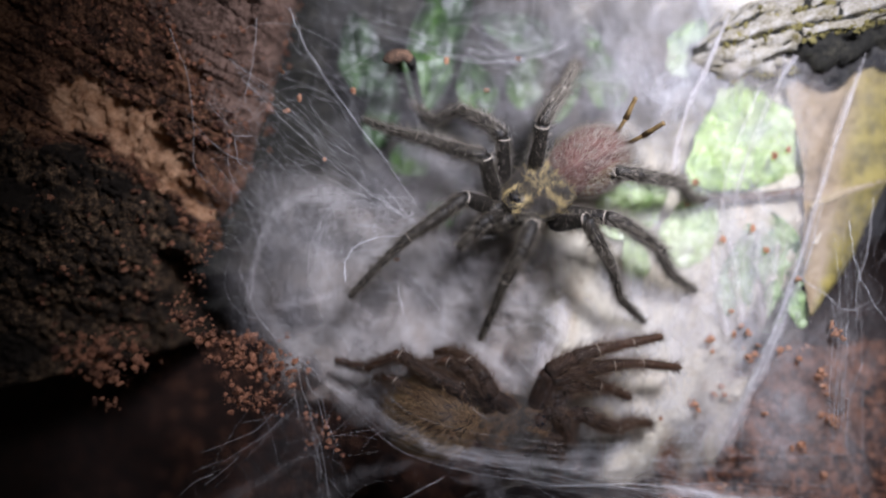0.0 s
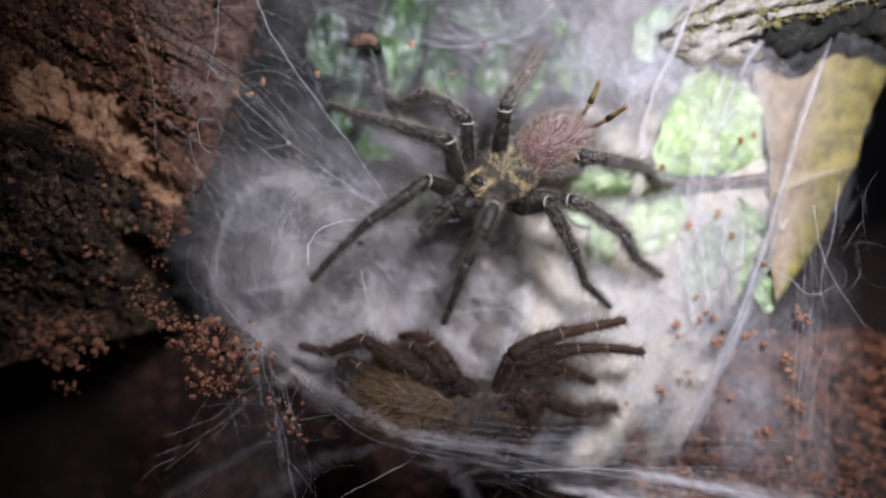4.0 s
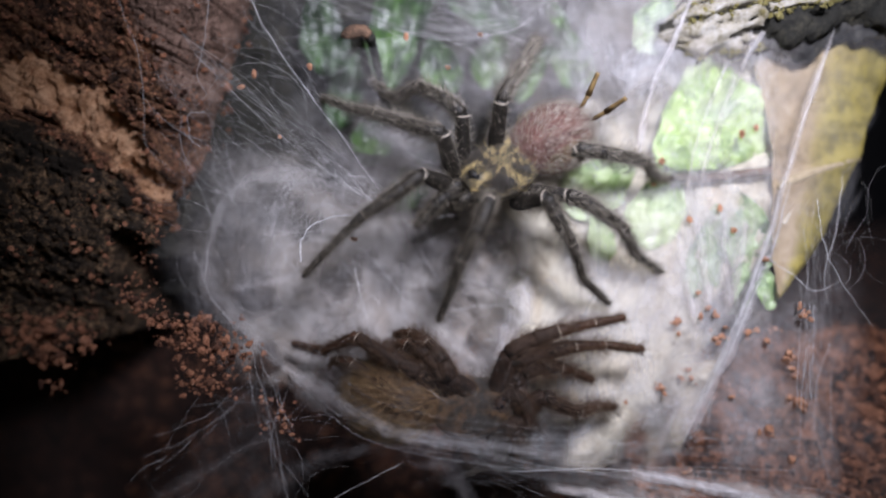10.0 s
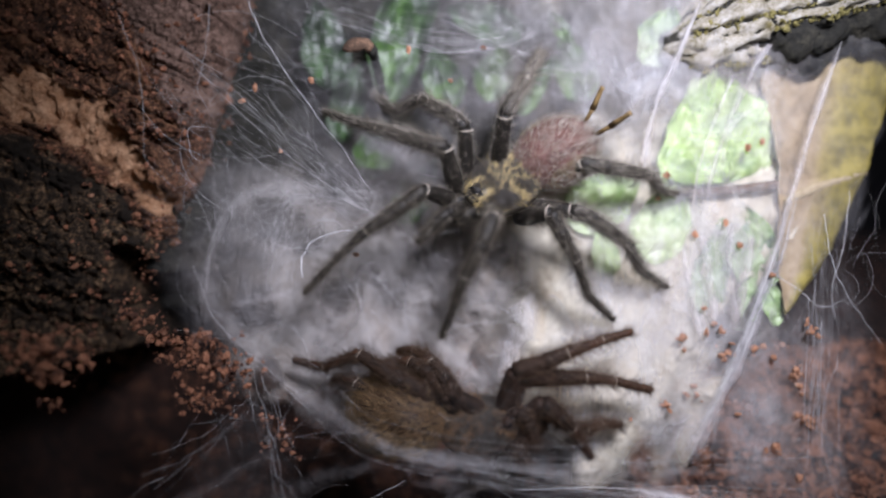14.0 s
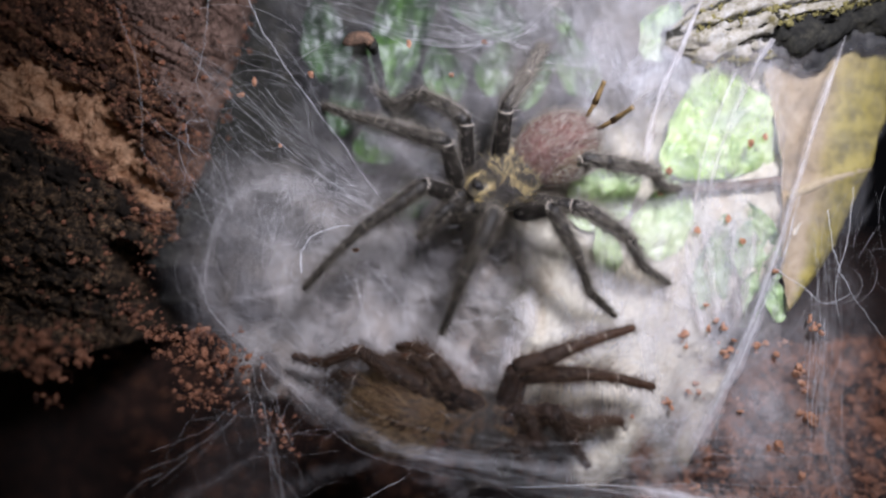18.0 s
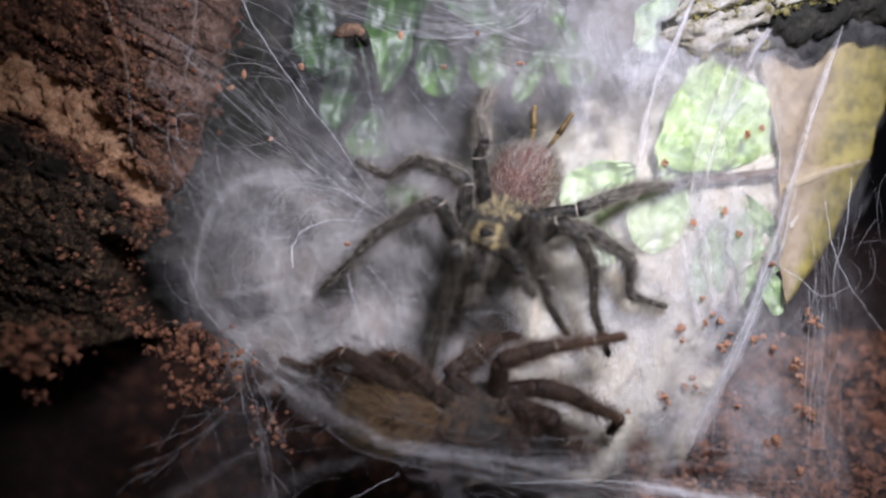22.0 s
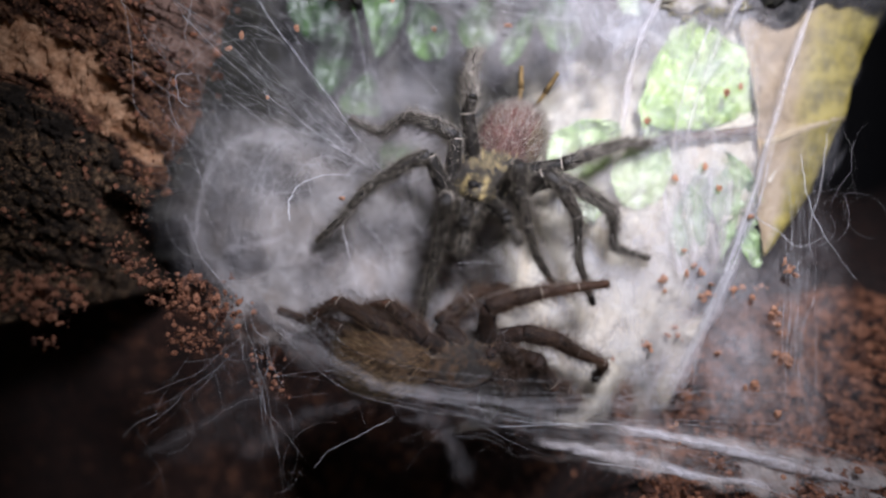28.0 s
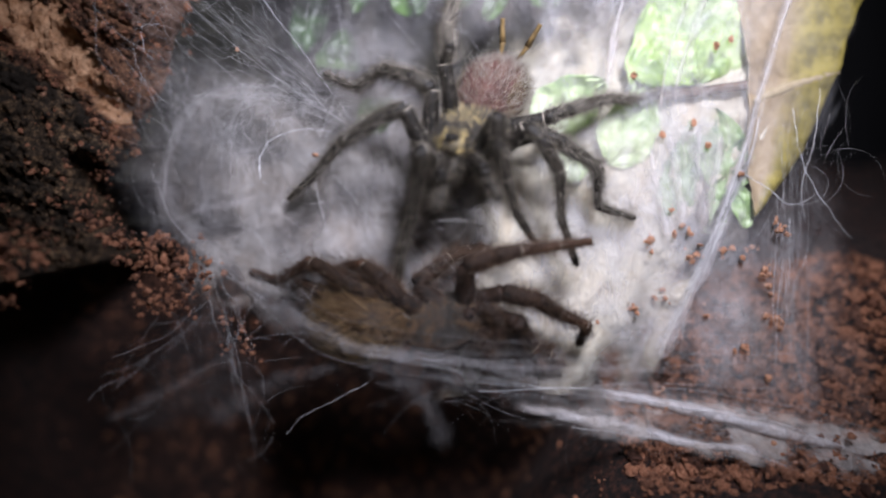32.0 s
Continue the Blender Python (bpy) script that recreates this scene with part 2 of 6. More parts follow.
def bark_material():
    """Weathered grey-brown outer face, a bare tan layer where it has flaked, and a black mossy crust."""
    m, nt, b = shader("flaking_bark")
    v = coords(nt)
    a, f = noise_tex(nt, v, 200, 7, 0.72), noise_tex(nt, v, 1300, 4, 0.7)
    s = maths(nt, "ADD", maths(nt, "MULTIPLY", a, 0.6), maths(nt, "MULTIPLY", f, 0.4))
    grain = noise_tex(nt, coords(nt, (150, 150, 290), (0, -0.6, 0)), 1.0, 7, 0.72, 1.4)
    g = maths(nt, "ADD", maths(nt, "MULTIPLY", grain, 0.6), maths(nt, "MULTIPLY", f, 0.4))
    face = ramp(nt, g, (0.38, (0.018, 0.011, 0.008)), (0.48, (0.14, 0.086, 0.064)), (0.64, (0.29, 0.19, 0.15)))
    broken = ramp(nt, s, (0.4, (0.008, 0.005, 0.0035)), (0.49, (0.085, 0.04, 0.023)), (0.62, (0.32, 0.16, 0.085)))
    big = noise_tex(nt, v, 75, 4, 0.65)
    edge = maths(nt, "ADD", attr(nt, "face"), maths(nt, "MULTIPLY", maths(nt, "SUBTRACT", big, 0.5), 1.6))
    outer = mixc(nt, ramp(nt, edge, (0.4, (0.0, 0.0, 0.0)), (0.55, (1.0, 1.0, 1.0))), broken, face)
    speck = noise_tex(nt, v, 900, 5, 0.75)
    moss = ramp(nt, speck, (0.4, (0.01, 0.007, 0.005)), (0.52, (0.085, 0.055, 0.033)), (0.64, (0.36, 0.22, 0.12)))
    moss = mixc(nt, ramp(nt, noise_tex(nt, v, 120, 4, 0.6), (0.4, (0.0, 0.0, 0.0)), (0.58, (1.0, 1.0, 1.0))), (0.018, 0.013, 0.009), moss)
    rim = maths(nt, "ADD", attr(nt, "crust"), maths(nt, "MULTIPLY", maths(nt, "SUBTRACT", a, 0.5), 0.9))
    outer = mixc(nt, ramp(nt, rim, (0.42, (0.0, 0.0, 0.0)), (0.54, (1.0, 1.0, 1.0))), outer, moss)
    cell = nt.nodes.new("ShaderNodeTexVoronoi")
    cell.feature = "DISTANCE_TO_EDGE"
    cell.inputs["Scale"].default_value = 150.0
    wv = nt.nodes.new("ShaderNodeVectorMath")
    wv.operation = "MULTIPLY_ADD"
    nz = node(nt, "ShaderNodeTexNoise", Scale=300.0, Detail=3.0)
    nt.links.new(v, nz.inputs["Vector"])
    nt.links.new(nz.outputs["Color"], wv.inputs[0])
    wv.inputs[1].default_value = (0.006, 0.006, 0.006)
    nt.links.new(v, wv.inputs[2])
    nt.links.new(wv.outputs[0], cell.inputs["Vector"])
    crack = ramp(nt, cell.outputs["Distance"], (0.0, (0.0, 0.0, 0.0)), (0.09, (1.0, 1.0, 1.0)))
    inner = ramp(nt, s, (0.3, (0.13, 0.055, 0.025)), (0.45, (0.42, 0.22, 0.115)), (0.6, (0.62, 0.38, 0.23)))
    inner = mixc(nt, maths(nt, "ADD", maths(nt, "MULTIPLY", crack, 0.45), 0.55), (0.16, 0.075, 0.04), inner)
    nt.links.new(mixc(nt, attr(nt, "flaked"), outer, inner), b.inputs["Base Color"])
    b.inputs["Roughness"].default_value = 0.92
    b.inputs["Specular IOR Level"].default_value = 0.25
    bumped(nt, b, maths(nt, "ADD", s, maths(nt, "MULTIPLY", g, 0.5)), 0.0013)
    return m


BARK = bark_material()


def leaf_material(name, dark, light, pale, vein, bump=0.0007):
    """Uses the blade's UV: x along the midrib, y across it from -1 to 1."""
    m, nt, b = shader(name)
    uv = nt.nodes.new("ShaderNodeUVMap")
    sep = nt.nodes.new("ShaderNodeSeparateXYZ")
    nt.links.new(uv.outputs[0], sep.inputs[0])
    u, w = sep.outputs[0], maths(nt, "ABSOLUTE", maths(nt, "SUBTRACT", sep.outputs[1], 0.5))
    n = noise_tex(nt, coords(nt), 150, 5, 0.6, 0.6)
    n2 = noise_tex(nt, coords(nt), 620, 4, 0.6)
    ph = maths(nt, "SUBTRACT", maths(nt, "MULTIPLY", u, 3.6), maths(nt, "MULTIPLY", w, 4.0))
    ph = maths(nt, "ADD", ph, maths(nt, "MULTIPLY", n, 0.9))
    side = maths(nt, "ABSOLUTE", maths(nt, "SUBTRACT", maths(nt, "FRACT", ph), 0.5))
    green = ramp(nt, n, (0.36, dark), (0.5, light), (0.64, pale))
    edge = maths(nt, "SUBTRACT", 1.0, maths(nt, "DIVIDE", maths(nt, "ADD", side, maths(nt, "MULTIPLY", n2, 0.06)), 0.085), True)
    mid = maths(nt, "SUBTRACT", 1.0, maths(nt, "DIVIDE", w, 0.035), True)
    k = maths(nt, "MAXIMUM", maths(nt, "MULTIPLY", edge, 0.16), maths(nt, "MULTIPLY", mid, 0.25))
    nt.links.new(mixc(nt, k, green, vein), b.inputs["Base Color"])
    b.inputs["Roughness"].default_value = 0.36
    b.inputs["Specular IOR Level"].default_value = 0.4
    bumped(nt, b, maths(nt, "SUBTRACT", n, maths(nt, "MULTIPLY", k, 0.3)), bump)
    return m


# the bright leaf's palest tone paints its white glare as blotches
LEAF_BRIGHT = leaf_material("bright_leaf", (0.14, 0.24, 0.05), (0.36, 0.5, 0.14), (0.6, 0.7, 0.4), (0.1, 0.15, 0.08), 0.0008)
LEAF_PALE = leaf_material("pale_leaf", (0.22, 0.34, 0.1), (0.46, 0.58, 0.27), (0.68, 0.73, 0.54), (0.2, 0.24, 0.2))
# leaf greens darkened twice over: the shade behind the silk is in these colours
LEAF_SHADE = leaf_material("shade_dark_leaf", (0.004, 0.008, 0.004), (0.013, 0.034, 0.01), (0.045, 0.1, 0.028), (0.006, 0.009, 0.007), 0.00025)
LEAF_DIM = leaf_material("shade_dim_leaf", (0.004, 0.011, 0.004), (0.02, 0.055, 0.008), (0.07, 0.16, 0.018), (0.008, 0.014, 0.008), 0.0003)
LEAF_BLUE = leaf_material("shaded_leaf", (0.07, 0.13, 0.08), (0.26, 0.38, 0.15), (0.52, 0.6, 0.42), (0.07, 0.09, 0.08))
LEAF_DEAD = earthy("dead_leaf", (0.16, 0.11, 0.055), (0.3, 0.22, 0.13), (0.42, 0.33, 0.22), 90, 0.55, 0.0003)
RIB = earthy("leaf_rib", (0.24, 0.18, 0.1), (0.37, 0.29, 0.17), (0.47, 0.38, 0.25), 200, 0.55, 0.0003)


def olive_edge(m):
    nt = m.node_tree
    b = nt.nodes["Principled BSDF"]
    old = b.inputs["Base Color"].links[0].from_socket
    n = noise_tex(nt, coords(nt), 260, 5, 0.7)
    green = ramp(nt, n, (0.35, (0.1, 0.085, 0.012)), (0.6, (0.33, 0.27, 0.05)))
    nt.links.new(mixc(nt, maths(nt, "MULTIPLY", attr(nt, "olive"), 0.85), old, green), b.inputs["Base Color"])


olive_edge(LEAF_DEAD)
LEG_DARK = hairy("dark_leg", (0.003, 0.0025, 0.002), (0.015, 0.012, 0.009), 1800)
LEG_GREY = hairy("grey_leg", (0.004, 0.0035, 0.0028), (0.028, 0.023, 0.018), 1500)
SETA_GREY = plain("grey_setae", (0.13, 0.108, 0.08), 0.45)
SETA_GOLD = plain("gold_setae", (0.5, 0.38, 0.17), 0.4)
SETA_DARK = plain("dark_setae", (0.03, 0.024, 0.018), 0.4)
SETA_PALE = plain("pale_setae", (0.37, 0.33, 0.28), 0.45)
SETA_RED = plain("reddish_setae", (0.165, 0.083, 0.07), 0.5)
SETA_OLIVE = plain("olive_setae", (0.16, 0.125, 0.06), 0.5)
RING = plain("joint_membrane", (0.36, 0.31, 0.25), 0.7)
EYE_GLOSS = plain("eye_gloss", (0.01, 0.01, 0.012), 0.05)
CARAPACE = hairy("gold_black_carapace", (0.008, 0.006, 0.004), (0.03, 0.023, 0.013), 520, 0.4, 3.0)
ABDOMEN = hairy("pink_brown_abdomen", (0.035, 0.016, 0.012), (0.19, 0.09, 0.072), 650, 0.7, 4.0)
SPINNER = hairy("amber_spinneret", (0.09, 0.055, 0.022), (0.3, 0.2, 0.08), 900, 0.6, 0.8)
BROWN_LEG = hairy("brown_leg", (0.004, 0.0025, 0.0015), (0.03, 0.014, 0.0075), 1300, 0.75)
BROWN_FOOT = hairy("reddish_brown_foot", (0.007, 0.0035, 0.002), (0.085, 0.036, 0.017), 1300, 0.6)
BROWN_BODY = hairy("brown_body", (0.005, 0.003, 0.0017), (0.05, 0.025, 0.012), 300, 0.6, 3.0)
SETA_BROWN = plain("brown_setae", (0.065, 0.034, 0.017), 0.5)
SETA_BRONZE = plain("bronze_setae", (0.17, 0.092, 0.038), 0.5)
SETA_TAN = plain("tan_setae", (0.3, 0.19, 0.085), 0.45)
STICK = earthy("brown_stick", (0.025, 0.014, 0.009), (0.1, 0.058, 0.036), (0.26, 0.15, 0.09), 500)

# ---- mesh kit: everything in millimetres ----


class Kit:
    def __init__(self):
        self.v, self.f, self.m, self.a, self.uv = [], [], [], [], None

    def add(self, verts, faces, slot=0, value=1.0):
        n = len(self.v)
        self.v.extend(verts)
        self.a.extend([value] * len(verts))
        self.f.extend(tuple(i + n for i in f) for f in faces)
        self.m.extend([slot] * len(faces))

    def tube(self, pts, radii, sides=10, slot=0, cap=True, flat=1.0):
        pts = [Vector(p) for p in pts]
        vs, fs = [], []
        side = None
        for i, p in enumerate(pts):
            d = (pts[min(i + 1, len(pts) - 1)] - pts[max(i - 1, 0)]).normalized()
            if side is None:
                side = d.orthogonal().normalized()
            side = (side - d * side.dot(d)).normalized()
            up = d.cross(side)
            for k in range(sides):
                a = 2 * math.pi * k / sides
                vs.append(p + (side * math.cos(a) + up * math.sin(a) * flat) * radii[i])
        for i in range(len(pts) - 1):
            for k in range(sides):
                a, b = i * sides + k, i * sides + (k + 1) % sides
                fs.append((a, b, b + sides, a + sides))
        if cap:
            fs.append(tuple(range(sides))[::-1])
            fs.append(tuple(range((len(pts) - 1) * sides, len(pts) * sides)))
        self.add(vs, fs, slot)

    def ball(self, c, r, nu=20, nv=12, slot=0, warp=None):
        """An ellipsoid with radii r; warp(unit vector) gives a factor."""
        vs, fs = [], []
        for j in range(nv + 1):
            th = math.pi * j / nv
            for i in range(nu):
                ph = 2 * math.pi * i / nu
                u = Vector((math.sin(th) * math.cos(ph), math.cos(th), math.sin(th) * math.sin(ph)))
                k = warp(u) if warp else 1.0
                vs.append(Vector(c) + Vector((u.x * r[0], u.y * r[1], u.z * r[2])) * k)
        for j in range(nv):
            for i in range(nu):
                a, b = j * nu + i, j * nu + (i + 1) % nu
                fs.append((a, a + nu, b + nu, b))
        self.add(vs, fs, slot)

    def hair(self, root, way, length, width, slot):
        way = way.normalized()
        s = way.orthogonal().normalized()
        t = way.cross(s)
        vs = [root + s * width, root + (t * 0.87 - s * 0.5) * width, root - (t * 0.87 + s * 0.5) * width, root + way * length]
        self.add(vs, [(0, 1, 3), (1, 2, 3), (2, 0, 3)], slot)

    def grid(self, fn, nx, ny, thick=None, value=None, slot=0):
        """fn(s, t) gives a place; with thick, a closed slab that far behind in y."""
        vs, val = [], []
        for j in range(ny + 1):
            for i in range(nx + 1):
                s, t = i / nx, j / ny
                vs.append(Vector(fn(s, t)))
                val.append(value(s, t) if value else 1.0)
        w = nx + 1
        fs = [(j * w + i, j * w + i + 1, (j + 1) * w + i + 1, (j + 1) * w + i) for j in range(ny) for i in range(nx)]
        if thick:
            n = len(vs)
            back = [Vector((p.x, p.y + thick, p.z)) for p in vs]
            vs += back
            val += val[:n]
            fs += [tuple(n + i for i in f[::-1]) for f in fs]
            rim = [i for i in range(w)] + [j * w + nx for j in range(1, ny + 1)] + [ny * w + i for i in range(nx - 1, -1, -1)] + [j * w for j in range(ny - 1, 0, -1)]
            fs += [(a, a + n, b + n, b) for a, b in zip(rim, rim[1:] + rim[:1])]
        n0 = len(self.v)
        self.add(vs, fs, slot)
        self.a[n0:] = val

    def mesh(self, name, mats, origin=(0, 0, 0), field="", smooth=True):
        o = Vector(origin)
        me = bpy.data.meshes.new(name)
        me.from_pydata([(Vector(p) - o) * 0.001 for p in self.v], [], self.f)
        for m in mats:
            me.materials.append(m)
        me.polygons.foreach_set("material_index", self.m)
        me.polygons.foreach_set("use_smooth", [smooth] * len(self.f))
        if field:
            me.attributes.new(field, "FLOAT", "POINT").data.foreach_set("value", self.a)
        if self.uv:
            layer = me.uv_layers.new(name="UVMap")
            for lp in me.loops:
                layer.data[lp.index].uv = self.uv[lp.vertex_index]
        me.update()
        return me


def placed(name, kit, mats, label, category, field="", smooth=True, group="", kind=""):
    """A still thing in the burrow's frame, its origin at its middle."""
    c = sum((Vector(p) for p in kit.v), Vector()) / len(kit.v)
    ob = new(name, kit.mesh(name, mats, c, field, smooth))
    ob.matrix_world = DEN @ Matrix.Translation(c * 0.001)
    return tagged(ob, label, category, group, kind)


def part(name, me, parent, m=None, label=""):
    ob = new(name, me)
    ob.parent = parent
    ob.matrix_basis = m if m else Matrix()
    return tagged(ob, label) if label else ob


def fbm(p, s, octaves=4):
    return noise.fractal(Vector(p) * s, 0.6, 2.1, octaves)


def lerp(a, b, k):
    return Vector(a) * (1 - k) + Vector(b) * k


def smooth01(k):
    k = min(1.0, max(0.0, k))
    return k * k * (3 - 2 * k)


def spline(pts, n):
    """Catmull-Rom through pts, n steps a span."""
    q = [Vector(p) for p in pts]
    q = [q[0] * 2 - q[1]] + q + [q[-1] * 2 - q[-2]]
    out = []
    for i in range(1, len(q) - 2):
        a, b, c, d = q[i - 1:i + 3]
        for k in range(n):
            t = k / n
            out.append(0.5 * (2 * b + (c - a) * t + (2 * a - 5 * b + 4 * c - d) * t * t + (3 * b - a - 3 * c + d) * t ** 3))
    return out + [q[-2]]


# ---- terrarium box ----
def wall(name, x0, x1, y0, y1, z0, z1):
    k = Kit()
    p = [(x, y, z) for z in (z0, z1) for y in (y0, y1) for x in (x0, x1)]
    k.add([Vector(q) for q in p], [(0, 2, 3, 1), (4, 5, 7, 6), (0, 1, 5, 4), (2, 6, 7, 3), (0, 4, 6, 2), (1, 3, 7, 5)])
    ob = new(name, k.mesh(name, [BLACK], smooth=False))
    return tagged(ob, "black plastic terrarium side in deep shade", "wall", kind="structure")


wall("wall_back", -220, 220, 200, 206, -100, 330)
wall("wall_front", -220, 220, -206, -200, -100, 330)
wall("wall_left", -226, -220, -206, 206, -100, 330)
wall("wall_right", 220, 226, -206, 206, -100, 330)
lid = tagged(wall("ceiling", -226, 226, -206, 206, 330, 336), "clear terrarium lid letting in dim room light", "ceiling")
for pane in (lid, bpy.data.objects["wall_front"]):
    pane.data.materials[0] = GLASS
    pane.visible_shadow = False
tagged(bpy.data.objects["wall_front"], "clear glass front of the terrarium", "glass")


# ---- ground: one sheet of coir that banks up behind the burrow ----
def bank(x, y):
    """Height of the soil in mm at plan x, y (mm)."""
    edge = 108 + 44 * smooth01((66 - x) / 14)
    top = 62 - 40 * smooth01((x - 40) / 25)
    h = top * smooth01((y - edge + 14) / 30) - 62 * smooth01((52 - x) / 40) * smooth01((y - 20) / 50)
    h += 66 * smooth01((48 - x) / 20) * smooth01((y - 118 - 8 * smooth01((20 - x) / 60)) / 22)
    return h + 2.6 * fbm((x, y, 3), 0.05, 5) + 1.9 * fbm((x, y, 9), 0.28, 5)


k = Kit()
N = 170
lines = [-220 + 440 * i / N for i in range(N + 1)]
xs = [220 * math.copysign(abs(v / 220) ** 1.35, v) for v in lines]
ys = sorted([y for y in (-200 + 260 * i / 40 for i in range(40))] + [60 + 70 * i / 110 for i in range(110)] + [130 + 70 * i / 20 for i in range(21)])
k.add([Vector((x, y, bank(x, y))) for y in ys for x in xs],
      [(j * (N + 1) + i, j * (N + 1) + i + 1, (j + 1) * (N + 1) + i + 1, (j + 1) * (N + 1) + i) for j in range(len(ys) - 1) for i in range(N)])
ground = tagged(new("ground", k.mesh("ground", [SOIL])), "dark red-brown coconut-fibre soil banked round the burrow, pit shade put into its colour", "soil", kind="structure")


def lump(k, c, r, slot=0):
    """One ragged coir crumb: a broken core with smaller grains stuck to it and a fibre or two sticking out."""
    c = Vector(c)
    for rad, off in ((random.uniform(0.7, 1.1), 0.15), (random.uniform(0.3, 0.55), 0.8), (random.uniform(0.15, 0.4), 1.0)):
        o = c + Vector([random.gauss(0, r * off) for _ in range(3)])
        rr = [r * rad * random.uniform(0.55, 1.2) for _ in range(3)]
        n = len(k.v)
        k.ball(o, rr, *((7, 5) if rad > 0.6 else (5, 3)), slot)
        q = random.uniform(0, 90)
        for i in range(n, len(k.v)):
            d = k.v[i] - o
            k.v[i] = o + d * (1 + 0.75 * noise.noise(d * (1.6 / r) + Vector((q, 0, 0)))) * random.uniform(0.82, 1.15)
    if random.random() < 0.3:
        w = Vector([random.gauss(0, 1) for _ in range(3)]).normalized()
        k.hair(c, w, r * random.uniform(1.5, 3.5), r * 0.08 + 0.02, slot)


k = Kit()
for i in range(5200):
    x, y = (random.uniform(50, 112), random.uniform(84, 132)) if i % 5 else (random.uniform(-105, 60), random.uniform(66, 146))
    lump(k, (x, y, bank(x, y) + 0.2), random.choice((0.4, 0.5, 0.6, 0.9, 1.3)) * (1.0 if i % 5 else 0.5))
for i in range(3200):
    x, y = random.uniform(-80, 46), random.uniform(118, 148)
    lump(k, (x, y, bank(x, y) + 0.2), random.choice((0.2, 0.3, 0.5, 0.8)))
for i in range(500):
    x, y = random.uniform(52, 110), random.uniform(86, 126)
    lump(k, (x, y, bank(x, y) + 0.4), random.uniform(0.9, 1.9))
soil_crumbs = tagged(new("soil_crumbs", k.mesh("soil_crumbs", [CRUMB], smooth=False)), "loose reddish coir crumbs on the soil bank", "soil", kind="stuff")


# ---- cork behind everything ----
def back_relief(s, t):
    x, z = -110 + 196 * s, -14 + 114 * t
    return (x, 153 + 4 * fbm((x, 1, z), 0.03, 4) + 1.5 * fbm((x, 5, z * 0.4), 0.2, 3), z)


k = Kit()
k.grid(back_relief, 110, 90, 9.0)
placed("cork_slab", k, [BARK_BACK], "rough cork slab standing behind the leaves, coloured dark as shade", "bark")


# ---- the flaking bark at the burrow's left ----
BARE = [(Vector((-72.5, 0, 30.0)), 5.0), (Vector((-64.0, 0, 26.0)), 5.4), (Vector((-57.0, 0, 19.5)), 4.6), (Vector((-52.6, 0, 12.8)), 3.2), (Vector((-49.6, 0, 8.6)), 2.2)]


def flaked(p):
    """1 where the outer bark has broken away and the tan layer shows."""
    best = 9.0
    for (a, ra), (b, rb) in zip(BARE, BARE[1:]):
        d = b - a
        h = max(0.0, min(1.0, ((p.x - a.x) * d.x + (p.z - a.z) * d.z) / d.length_squared))
        best = min(best, math.hypot(p.x - a.x - d.x * h, p.z - a.z - d.z * h) / (ra + (rb - ra) * h))
    return smooth01((1.02 - best + 0.45 * fbm((p.x, 3, p.z), 0.22, 5)) * 7)


def crusted(p):
    """1 on the black mossy crust below the bare layer."""
    edge = 21.5 - 0.55 * max(0.0, p.x + 73) - 0.55 * max(0.0, p.x + 61)
    return smooth01((edge - p.z + 2.6 * fbm((p.x, 8, p.z), 0.15, 4)) / 2.4)


def faced(p):
    """1 on the smooth weathered face, falling off towards the broken strip beside the bare layer."""
    along = (p.x + 56.0) * 0.74 + (p.z - 32.0) * 0.42
    return smooth01((along - 1.5) / 9.0)


def bark_place(s, t):
    a = lerp((-93.8, 117.0, 56.6), (-30.2, 128.0, 60.3), s)
    b = lerp((-98.1, 122.0, -30.6), (-52.9, 132.0, -20.3), s)
    p = lerp(b, a, t)
    fl, cr, fa = flaked(p), crusted(p), faced(p)
    ridge = fbm((p.x * 0.5 + p.z * 0.25, 2, p.z * 0.45 - p.x * 0.2), 0.12, 5)
    step = 2.2 * smooth01((noise.noise(Vector((p.x * 0.05, 7, p.z * 0.09))) - 0.05) * 6)
    dig = 2.2 * fl + 1.6 * (1 - fa) * (1 - cr)
    roll = 7 * smooth01((s - 0.86) / 0.14) ** 2 + 13 * smooth01((0.4 - t) / 0.4) ** 1.5
    roll += 24 * smooth01((p.x + 61 + 2 * fbm((p.x, 5, p.z), 0.2, 3)) / 6) * smooth01((0.5 - p.z + 2.5 * fbm((p.x, 1, p.z), 0.2, 3)) / 6)
    slit = abs(noise.noise(Vector((p.x * 0.045 + p.z * 0.06, 4, p.z * 0.2 + p.x * 0.1))))
    fis = (2.0 - 1.5 * fl) * (1 - 0.85 * cr) * smooth01((0.07 - slit) / 0.07)
    knob = cr * 1.9 * fbm(p, 0.22, 3) + 1.3 * cr * abs(noise.noise(p * 0.55))
    rough = 0.95 - 0.6 * fl - 0.35 * fa
    tear = 1.3 * fl * smooth01(noise.noise(Vector((p.x * 0.3, 2, p.z * 0.3))) * 5)
    return p + Vector((0.8 * ridge, (-2.2 + 1.2 * fl) * ridge + fis - step * (1 - 0.6 * cr) + dig + roll - knob + tear + rough * fbm(p, 0.9, 4) + 1.2, 0.6 * ridge))


k = Kit()
k.grid(bark_place, 240, 220, 12.0)
k.a = [flaked(p) for p in k.v]
bark = placed("bark_slab", k, [BARK], "brown flaking bark slab with a bare tan patch and black mossy crust", "bark", field="flaked")
bark.data.attributes.new("crust", "FLOAT", "POINT").data.foreach_set("value", [crusted(p) for p in k.v])
